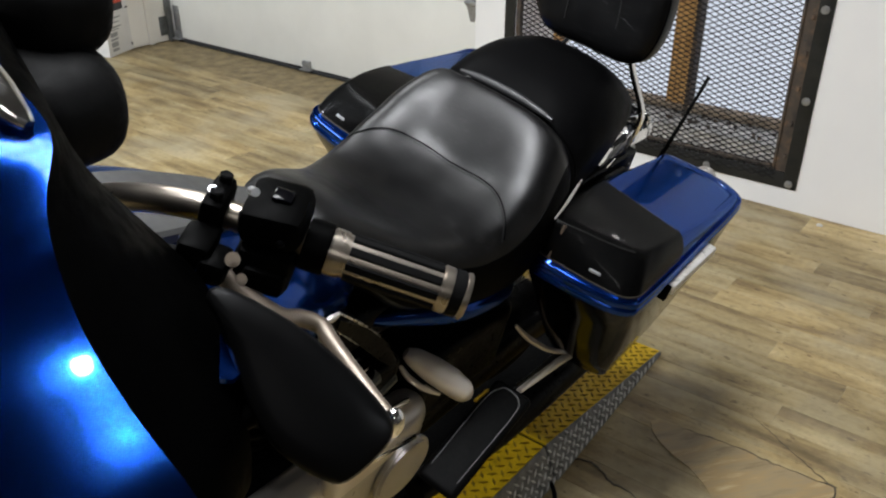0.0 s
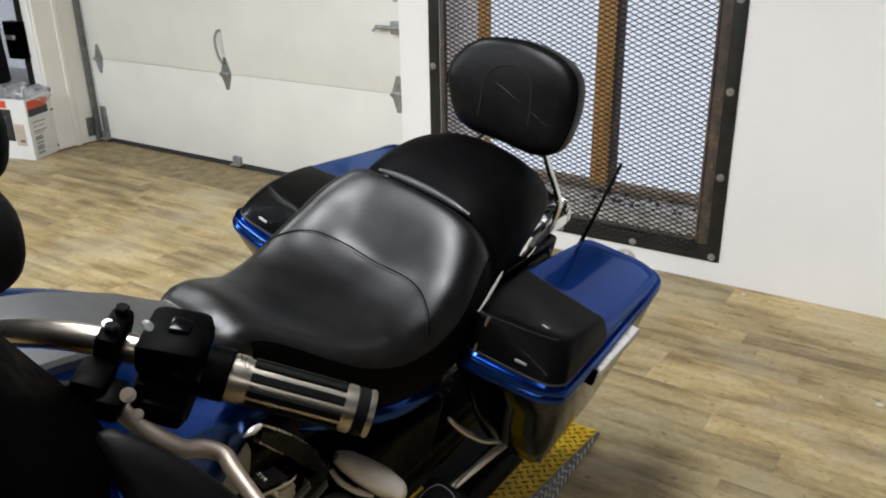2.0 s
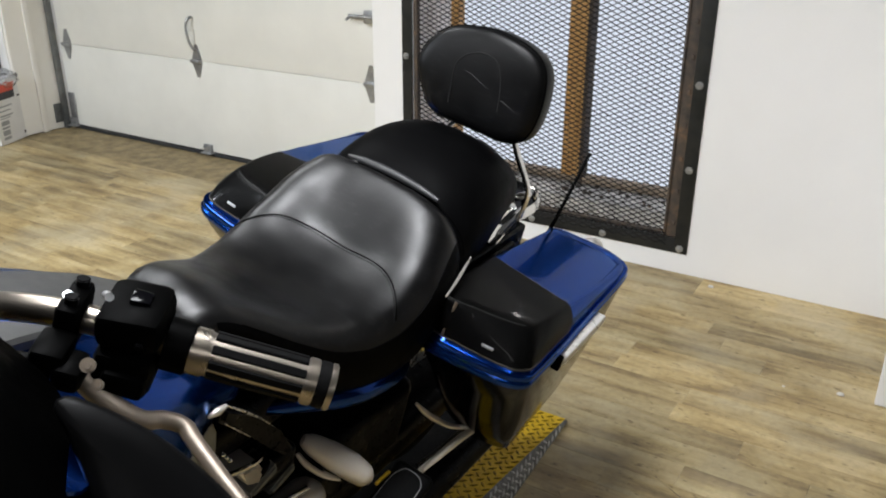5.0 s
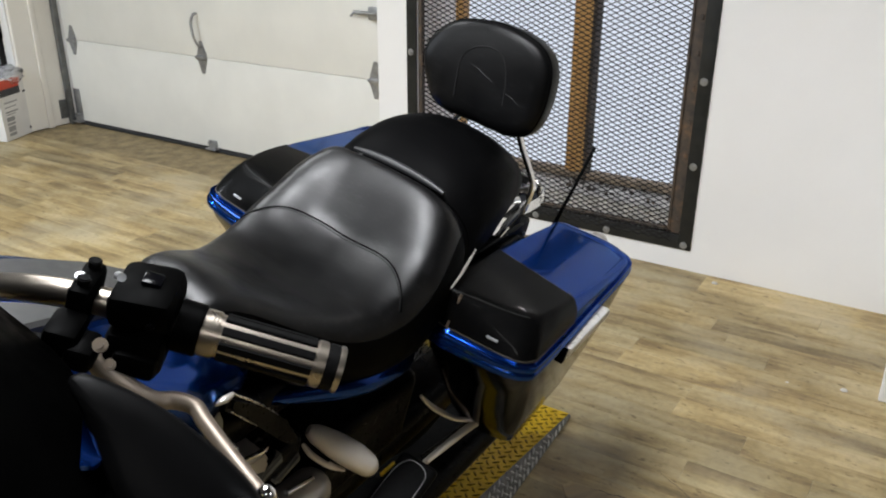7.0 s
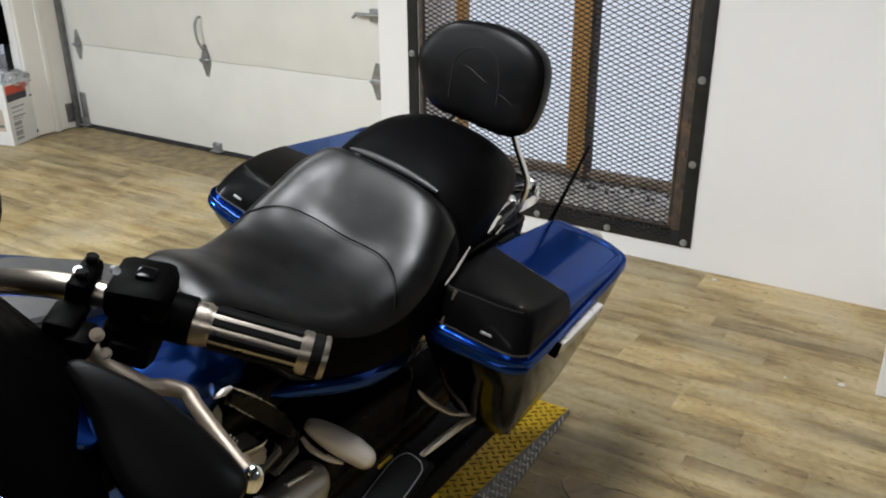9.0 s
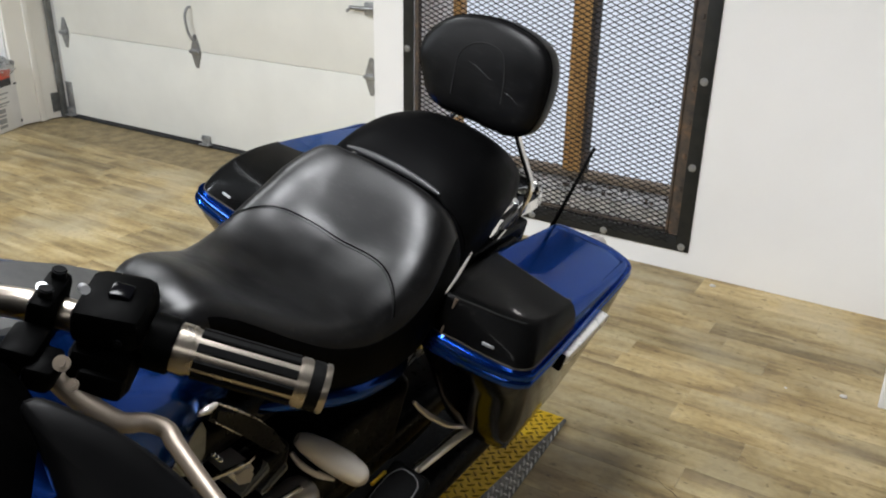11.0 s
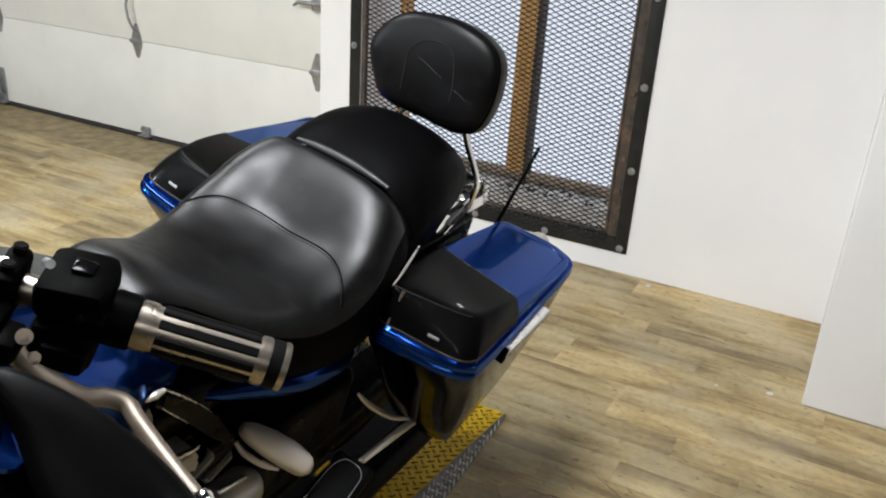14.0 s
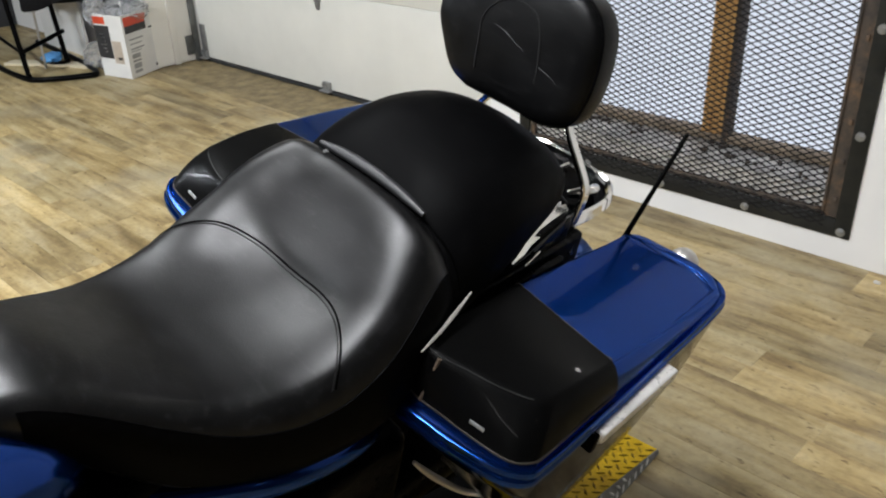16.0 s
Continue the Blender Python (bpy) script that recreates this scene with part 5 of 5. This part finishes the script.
part("housing_boss", box(-0.012, 0.022, -0.038, -0.02, -0.034, -0.012, 0.005, 2, m=SW), PLASTIC, sw)
part("switch_button", box(-0.008, 0.008, -0.008, 0.008, 0.033, 0.038, 0.002, m=SW), GLOSSBLACK, sw)
part("switch_button", box(-0.012, 0.012, 0.028, 0.036, -0.012, 0.008, 0.003, m=SW), GLOSSBLACK, sw)
part("housing_screw", disc((0, 0, 0), (0, -1, 0), 0.0032, 0.004, 12, 0.001), ENGINE, sw).matrix_local = SW @ pose(0.010, -0.032, 0.016)
clamp = part("lever_clamp", box(-0.056, -0.038, -0.024, 0.022, -0.022, 0.024, 0.006, 2, m=SW), PLASTIC, bars, "black lever clamp")
bm = box(-0.060, -0.034, -0.056, -0.022, -0.014, 0.008, 0.006, 2, m=SW)
box(-0.042, -0.020, -0.060, -0.030, -0.022, 0.000, 0.006, 2, m=SW, bm=bm)
part("lever_perch", bm, PLASTIC, clamp, "black lever perch")
for cy in (0.012, -0.012):
    part("clamp_bolt", disc((0, 0, 0), (0, 0, 1), 0.0052, 0.008, 14, 0.001), ENGINE, clamp).matrix_local = SW @ pose(-0.047, cy, 0.026)
part("clutch_lever", tube([(0.312, -0.868, 1.158), (0.332, -0.866, 1.15), (0.366, -0.856, 1.142), (0.378, -0.842, 1.14), (0.392, -0.834, 1.138), (0.408, -0.838, 1.136), (0.448, -0.849, 1.136), (0.489, -0.859, 1.136)], [0.009, 0.0085, 0.0078, 0.0074, 0.007, 0.0068, 0.0064, 0.0058], 48, 10), LEVER, bars, "chrome clutch lever")
part("lever_ball", blob((0.493, -0.861, 1.136), (0.0088, 0.0088, 0.0135)), CHROME, bars, "chrome lever tip")
part("pivot_nut", disc((0.3385, -0.880, 1.191), (0.5, -0.5, 0.7), 0.0056, 0.010, 18, 0.003), LEVER, bars, "chrome pivot nut")
part("pivot_nut", disc((0.348, -0.879, 1.178), (0.5, -0.5, 0.7), 0.0044, 0.01, 14, 0.002), LEVER, bars, "chrome pivot nut")
for dz in (0.0, 0.014):
    part("cable", tube([(0.31, -0.865, 1.165 - dz), (0.24, -0.905, 1.15 - dz), (0.18, -0.94, 1.10 - dz), (0.12, -0.96, 1.0)], 0.005, 24, 8), RUBBER, bars, "black cable")

for p, q, r in (((0.287, -0.858, 1.210), (0.289, -0.860, 1.217), 0.005), ((0.326, -0.856, 1.236), (0.337, -0.862, 1.243), 0.004), ((0.256, -0.862, 1.150), (0.272, -0.858, 1.163), 0.003)):
    part("fitting", tube([p, q], r * 0.8, 2, 12, None, False), GALV, bars, "dull metal fitting")

# mirror
MC = Vector((0.452, -0.925, 1.185))
MX = (Vector((0.510, -0.905, 1.165)) - Vector((0.386, -0.938, 1.223))).normalized()
MN = (Vector((0.70, -1.19, 1.60)) - MC).normalized()
MY = MN.cross(MX).normalized()
MN = MX.cross(MY)
MM = Matrix((MX, MY, MN)).transposed().to_4x4()
MM.translation = MC
mo = dense([(-0.081, 0.009), (-0.074, 0.017), (-0.045, 0.026), (-0.010, 0.032), (0.030, 0.032), (0.060, 0.028), (0.070, 0.020), (0.072, 0.004), (0.068, -0.020), (0.058, -0.029), (0.036, -0.0345), (0.016, -0.035), (-0.005, -0.030), (-0.026, -0.0205), (-0.045, -0.0105), (-0.063, -0.002), (-0.077, 0.003)], 72)
bm = loft([[MM @ Vector((x * f, y * f, z)) for x, y in mo] for f, z in ((0.96, -0.016), (1.0, -0.012), (1.0, -0.003), (0.97, 0.003), (0.9, 0.006), (0.6, 0.009), (0.1, 0.010))])
mirror = part("mirror", bm, SHELL, bike, "black rear-view mirror shell")
part("mirror_glass", loft([[MM @ Vector((x * 0.93, y * 0.93, z)) for x, y in mo] for z in (-0.0168, -0.0162)]), CHROME, mirror, "mirror glass")
part("mirror_stem", tube([MM @ Vector((0.0, -0.01, 0.0)), (0.43, -0.965, 1.15), (0.40, -1.0, 1.12)], 0.008, 20, 10), PLASTIC, mirror)

# fairing: painted outer shell and black inner panel
RIM = [(0.20, -0.965, 1.335), (0.25, -0.985, 1.325), (0.285, -0.988, 1.322), (0.318, -0.996, 1.318), (0.350, -1.020, 1.296), (0.392, -1.031, 1.261), (0.430, -1.026, 1.219), (0.472, -1.013, 1.172), (0.485, -1.0, 1.12), (0.46, -0.98, 1.05), (0.40, -0.97, 0.98), (0.30, -0.97, 0.93)]
NOSE = Vector((0.0, -1.36, 1.10))
fair = None
for s in (1, -1):
    rim = spline(RIM, 40)
    rings = []
    for u in np.linspace(0, 1, 16):
        ring = []
        for p in rim:
            q = Vector((p[0] * math.cos(u * math.pi / 2) ** 0.75, p[1] + (NOSE.y - p[1]) * math.sin(u * math.pi / 2), p[2] + (NOSE.z - p[2]) * (1 - math.cos(u * math.pi / 2)) ** 1.2))
            ring.append((s * q.x, q.y, q.z))
        rings.append(ring)
    bm = loft(rings, closed=False)
    bmesh.ops.solidify(bm, geom=bm.faces[:], thickness=0.006)
    fair = part("fairing", bm, BLUE, bike, "glossy blue fairing shell")
    inner = [(0.05, -0.90, 1.27), (0.10, -0.905, 1.265), (0.16, -0.918, 1.25), (0.212, -0.924, 1.225), (0.264, -0.914, 1.205), (0.326, -0.902, 1.182), (0.392, -0.92, 1.174), (0.447, -0.953, 1.157), (0.45, -0.95, 1.10), (0.42, -0.94, 1.04), (0.36, -0.93, 0.98), (0.27, -0.93, 0.94)]
    inn = spline(inner, 40)
    deep = [(x * 0.75, y - 0.02, z - 0.05) for x, y, z in inn]
    rings = []
    for u in np.linspace(0, 1, 10):
        rings.append([(s * (a[0] * (1 - u) + b[0] * u), a[1] * (1 - u) + b[1] * u, a[2] * (1 - u) + b[2] * u + 0.012 * math.sin(math.pi * u)) for a, b in zip(rim, inn)])
    rings.append([(s * p[0], p[1], p[2]) for p in deep])
    bm = loft(rings, closed=False)
    bmesh.ops.solidify(bm, geom=bm.faces[:], thickness=0.004)
    part("inner_fairing", bm, PLASTIC, bike, "black inner fairing panel")
    part("fairing_stud", disc((s * 0.285, -1.0, 1.327), (s * 0.3, -0.5, 1), 0.006, 0.006, 14, 0.001), CHROME, fair, "chrome screw")
    part("fairing_trim", tube([(s * 0.20, -1.02, 1.343), (s * 0.255, -1.012, 1.338), (s * 0.285, -1.008, 1.330), (s * 0.308, -1.003, 1.324)], [0.016, 0.017, 0.014, 0.004], 20, 12), CHROME, fair, "chrome windshield trim")
edge = [Vector((0.394, -0.936, 1.1945)), Vector((0.428, -0.9465, 1.192)), Vector((0.430, -0.955, 1.193)), Vector((0.427, -0.963, 1.1965))]
part("shell_corner", loft([[p + Vector((0, 0, dz)) for p in edge] for dz in (-0.004, 0.0)]), BLUE, fair, "blue corner of the shell behind the mirror")
dash = part("dash_pod", blob((0.055, -0.87, 1.185), (0.098, 0.06, 0.055), pose(0, 0, 0, 0, -8, 0), 32, 20, 0.75), RUBBER, bike, "black instrument housing")
part("gauge_visor", blob((0.02, -0.845, 1.262), (0.078, 0.055, 0.05), None, 28, 16, 0.75), RUBBER, dash, "black gauge visor")

# ---- clothes rack and carton ----
rk = thing("clothes_rack", "black tubular clothes rack standing by the window", "clothes rack")
part("base_tube", tube([(-7.2, 2.30, 0.02), (-6.6, 2.21, 0.02), (-6.12, 2.2, 0.02), (-5.96, 2.26, 0.02), (-5.80, 2.50, 0.02), (-5.84, 2.6, 0.02), (-6.3, 2.68, 0.02), (-7.2, 2.75, 0.02)], 0.02, 60, 10), ENGINE, rk)
for x, y in ((-6.14, 2.25), (-6.34, 2.62)):
    part("upright", tube([(x, y, 0.02), (x - 0.03, y, 0.1), (x - 0.12, y + 0.0, 0.8), (x - 0.16, y, 1.75)], 0.018, 20, 10), ENGINE, rk)
part("cross_tube", tube([(-6.15, 2.26, 0.19), (-6.30, 2.62, 0.25)], 0.016, 2, 10, None, False), ENGINE, rk)
part("cross_tube", tube([(-6.16, 2.26, 0.16), (-7.2, 2.30, 0.30)], 0.012, 2, 10, None, False), ENGINE, rk)
part("top_rail", tube([(-7.4, 2.6, 1.75), (-5.98, 2.6, 1.75)], 0.018, 2, 10, None, False), ENGINE, rk)
part("tie_bar", tube([(-6.30, 2.25, 1.75), (-6.5, 2.62, 1.75)], 0.016, 2, 10, None, False), ENGINE, rk)
part("side_pole", tube([(-6.32, 2.44, 0.0), (-6.34, 2.50, 1.75)], 0.0085, 2, 10, None, False), SATIN, rk, "thin bright pole")

t = thing("white_panel", "plain white board standing behind the clothes rack", "panel")
part("board", box(-7.15, -6.38, 2.80, 2.825, 0.0, 0.62, 0.004), CARD, t)
for bx, by, turn in ((-6.26, 2.60, 24), (-6.50, 2.46, 30)):
    t = thing("wooden_board", "pale bare board lying on the floor under the rack", "board", group="boards under the rack")
    part("board", box(-0.26, 0.26, -0.055, 0.055, 0.0, 0.018, 0.003, m=pose(bx, by, 0.0, 0, 0, turn)), PALEWOOD, t)


def coat(x, y, z0, z1, w, d, turn, material, label, seed):
    """A hanging coat with folds and a ragged hem."""
    random.seed(seed)
    ph = [random.uniform(0, 6) for _ in range(4)]
    rings = []
    for u in np.linspace(0, 1, 22):
        z = z1 + (z0 - z1) * u
        f = 0.25 + 0.75 * min(1, (u / 0.16)) ** 0.6
        ring = []
        for a in np.linspace(0, 2 * math.pi, 44, endpoint=False):
            fold = 1 + (0.04 + 0.14 * u) * math.sin(5 * a + ph[0] + u) + 0.05 * u * math.sin(9 * a + ph[1])
            ring.append((w * f * fold * math.cos(a), d * f * fold * math.sin(a), z + (0.03 * math.sin(3 * a + ph[2]) if u > 0.9 else 0)))
        rings.append(ring)
    bm = loft(rings)
    bm.transform(pose(x, y, 0, 0, 0, turn))
    t = thing("coat", label, "coat", group="coats on the rack")
    part("cloth", bm, material, t)
    part("hanger_hook", tube([(x, y, z1 - 0.02), (x, y, z1 + 0.04), (x + 0.012, 2.6, 1.775)], 0.004, 12, 6), GALV, t)


coat(-6.08, 2.62, 0.50, 1.68, 0.13, 0.30, 8, CLOTH, "long black coat hanging on the rack", 3)
coat(-6.36, 2.62, 0.58, 1.68, 0.12, 0.28, -6, NAVY, "dark navy coat hanging on the rack", 8)
coat(-6.62, 2.60, 0.56, 1.68, 0.12, 0.28, 4, CLOTH, "black coat with a low hem hanging on the rack", 12)
coat(-6.95, 2.60, 0.60, 1.68, 0.13, 0.28, 0, CLOTH, "black coat hanging on the rack", 17)

F, Rr, Ll = Vector((-5.50, 2.70, 0)), Vector((-5.62, 2.975, 0)), Vector((-5.775, 2.63, 0))
ex, ey = (Ll - F), (Rr - F)
CM = Matrix(((ex.x, ey.x, 0, F.x), (ex.y, ey.y, 0, F.y), (0, 0, 1, 0.002), (0, 0, 0, 1)))
BH = 0.43
carton = thing("carton", "open white printed cardboard carton filled with plastic bags", "carton")
bm = bmesh.new()
for a in ((0, 1, 0, 0.02), (0, 1, 0.98, 1), (0, 0.02, 0.02, 0.98), (0.98, 1, 0.02, 0.98)):
    box(a[0], a[1], a[2], a[3], 0, BH, bm=bm)
box(0.02, 0.98, 0.02, 0.98, 0, 0.008, bm=bm)
bm.transform(CM)
part("carton_wall", bm, CARD, carton, smooth=False)


def print_patch(name, face, u0, u1, z0, z1, material, label=""):
    """Print on the carton: face 'a' along ex, face 'b' along ey."""
    bm = box(u0, u1, -0.006, -0.003, z0, z1) if face == "a" else box(-0.006, -0.003, u0, u1, z0, z1)
    bm.transform(CM)
    part(name, bm, material, carton, label, smooth=False)


print_patch("red_band", "a", 0.6, 1.0, 0.365, 0.415, REDINK, "red printed band")
print_patch("black_panel", "a", 0.5, 1.0, 0.13, 0.355, BLACKINK, "black printed panel")
for k in range(6):
    print_patch("text_bar", "a", 0.68, 0.86 - 0.05 * (k % 3), 0.295 - k * 0.025, 0.303 - k * 0.025, CARD)
print_patch("pictured_object", "a", 0.16, 0.48, 0.10, 0.255, TANINK, "tan product picture")
print_patch("text_bar", "a", 0.2, 0.36, 0.125, 0.145, BLACKINK)
print_patch("red_band", "b", 0.05, 0.78, 0.355, 0.415, REDINK, "red printed band")
print_patch("black_panel", "b", 0.05, 0.78, 0.305, 0.355, BLACKINK, "black printed panel")
print_patch("text_bar", "b", 0.86, 0.98, 0.30, 0.312, BLACKINK)
for z0, z1, u1 in ((0.255, 0.265, 0.62), (0.225, 0.232, 0.55), (0.19, 0.2, 0.6), (0.175, 0.181, 0.5), (0.13, 0.16, 0.42), (0.105, 0.12, 0.42), (0.06, 0.095, 0.4), (0.03, 0.05, 0.4)):
    print_patch("text_bar", "b", 0.14, u1, z0, z1, GREYINK)
print_patch("text_bar", "b", 0.9, 0.96, 0.03, 0.05, BLACKINK)


def film_bag(c, r, seed):
    random.seed(seed)
    bm = bmesh.new()
    bmesh.ops.create_icosphere(bm, subdivisions=3, radius=1)
    for q in bm.verts:
        k = 1 + 0.35 * noise.noise(q.co * 2.3 + Vector((seed, 0, 0))) + 0.2 * noise.noise(q.co * 6 + Vector((0, seed, 0)))
        q.co = Vector((q.co.x * r[0] * k, q.co.y * r[1] * k, q.co.z * r[2] * k)) + Vector(c)
    return bm


for c, r, sd in (((-5.72, 2.80, 0.44), (0.11, 0.10, 0.075), 1), ((-5.60, 2.86, 0.44), (0.10, 0.09, 0.06), 2), ((-5.86, 2.70, 0.42), (0.09, 0.08, 0.10), 3)):
    t = thing("plastic_bag", "crumpled clear plastic bag in the carton", "plastic bag", group="bags in the carton")
    part("film", film_bag(c, r, sd), FILM, t)
t = thing("plastic_bag", "crumpled clear plastic bag on the floor by the rack", "plastic bag", group="bags in the carton")
part("film", film_bag((-6.0, 2.72, 0.09), (0.13, 0.1, 0.09), 6), FILM, t)
t = thing("paper_towel", "crumpled blue paper on the floor under the rack", "paper")
part("sheet", film_bag((-6.45, 2.55, 0.04), (0.09, 0.07, 0.04), 9), BLUEPAPER, t)

# grit on the floor
for x, y, s in ((-0.679, 3.02, 0.012), (-0.062, 2.377, 0.011), (-0.24, 2.33, 0.005)):
    random.seed(int(abs(x) * 1000))
    g = thing("grit_chip", "pale chip of plaster on the floor", "debris", group="chips on the floor")
    part("chip", film_bag((x, y, s * 0.45), (s, s * 0.7, s * 0.5), int(abs(x * 100))), PEBBLE, g)

# ---- floor ----
setting("ground", box(-8.4, 2.8, -4.4, 4.4, -0.12, -0.012), DIRT, "bare slab under the planks", "floor")
floor = thing("floor", "worn yellow-brown vinyl plank floor", "floor", kind="structure")
PW, PL, FLOOR_Y1 = 0.11, 0.915, 2.915


def plank_mesh(length, width):
    bm = box(0.0003, length - 0.0003, 0.0003, width - 0.0003, -0.011, 0.0)
    bmesh.ops.bevel(bm, geom=[e for e in bm.edges if e.verts[0].co.z > -0.001 and e.verts[1].co.z > -0.001], offset=0.0005, segments=1, affect="EDGES")
    return mesh_of(bm, "plank", PLANK, False)


JOINTS = {2: -0.577, 4: -0.33, 7: -0.514}
full = plank_mesh(PL, PW)
random.seed(21)
rest = bmesh.new()
row = 0
y = FLOOR_Y1 - PW
while y > -4.3:
    x = -8.3 - random.uniform(0, PL)
    if row in JOINTS:
        x = JOINTS[row] - 10 * PL
    row += 1
    while x < 2.6:
        if -6.2 < x < 0.9 and y > -0.1:
            ob = new("plank", full)
            ob.location = (x, y, 0)
            ob.parent = floor
        else:
            box(x + 0.0006, min(x + PL, 2.65) - 0.0006, y + 0.0005, y + PW - 0.0005, -0.011, 0.0, bm=rest)
        x += PL
    y -= PW
ob = part("far_planks", rest, PLANK, floor, smooth=False)
tagged(ob, "vinyl planks", kind="stuff")
# strip of planks along the window wall and the dirty threshold before the door
bm = bmesh.new()
x = -2.56
while x < 0.043:
    box(x + 0.0006, min(x + PL, 0.043) - 0.0006, FLOOR_Y1 + 0.0005, WY, -0.011, 0, bm=bm)
    x += PL
ob = part("edge_planks", bm, PLANK, floor, smooth=False)
tagged(ob, "vinyl planks cut along the wall", kind="stuff")
setting("threshold", box(-5.62, -2.56, FLOOR_Y1 + 0.002, DY + 0.06, -0.011, -0.001, 0.002), DIRT, "dirty brown board threshold before the garage door", "threshold")
setting("floor_edge", box(-8.2, -5.62, FLOOR_Y1, LY, -0.011, -0.001), DIRT, "dark floor edge along the wall", "floor")

# worn repair beside the lift: a thin patch of sheet with cracked edges
PATCH = [(-0.678, 1.395), (-0.664, 1.418), (-0.605, 1.424), (-0.52, 1.432), (-0.448, 1.442), (-0.36, 1.438), (-0.295, 1.442), (-0.186, 1.447), (-0.176, 1.39), (-0.19, 1.20), (-0.24, 1.02), (-0.38, 1.0), (-0.40, 1.19), (-0.45, 1.245), (-0.51, 1.285), (-0.56, 1.30), (-0.62, 1.33), (-0.655, 1.36)]
patch = thing("floor_patch", "worn brown repair patch on the plank floor beside the lift", "floor patch", kind="structure")
part("sheet", slab(PATCH, 0.0005, 0.0035, 0.0012), PATCHED, patch)
random.seed(33)


def ragged(pts, wave):
    return [(x + random.uniform(-wave, wave), y + random.uniform(-wave, wave), 0.0028) for x, y in spline(pts, 4 * len(pts))]


part("crack", tube(ragged(PATCH[2:8], 0.004), [0.0008, 0.0018, 0.0014, 0.0022, 0.0018, 0.0026], 60, 6), GROOVE, patch, "dark cracked edge")
part("crack", tube(ragged([(-0.461, 1.606), (-0.39, 1.562), (-0.32, 1.519), (-0.25, 1.478), (-0.196, 1.449)], 0.003), [0.0004, 0.0009, 0.0008, 0.0012, 0.0016], 50, 6), GROOVE, patch, "thin dark crack")
part("crack", tube(ragged([(-0.785, 1.117), (-0.737, 1.138), (-0.693, 1.127), (-0.643, 1.105), (-0.592, 1.101), (-0.52, 1.06)], 0.003), [0.002, 0.003, 0.0026, 0.003, 0.002, 0.001], 50, 6), GROOVE, patch, "dark crack beside the lift")
part("crack", tube(ragged([(-0.186, 1.447), (-0.18, 1.39), (-0.186, 1.30)], 0.003), 0.0026, 30, 6), GROOVE, patch, "dark cracked edge")
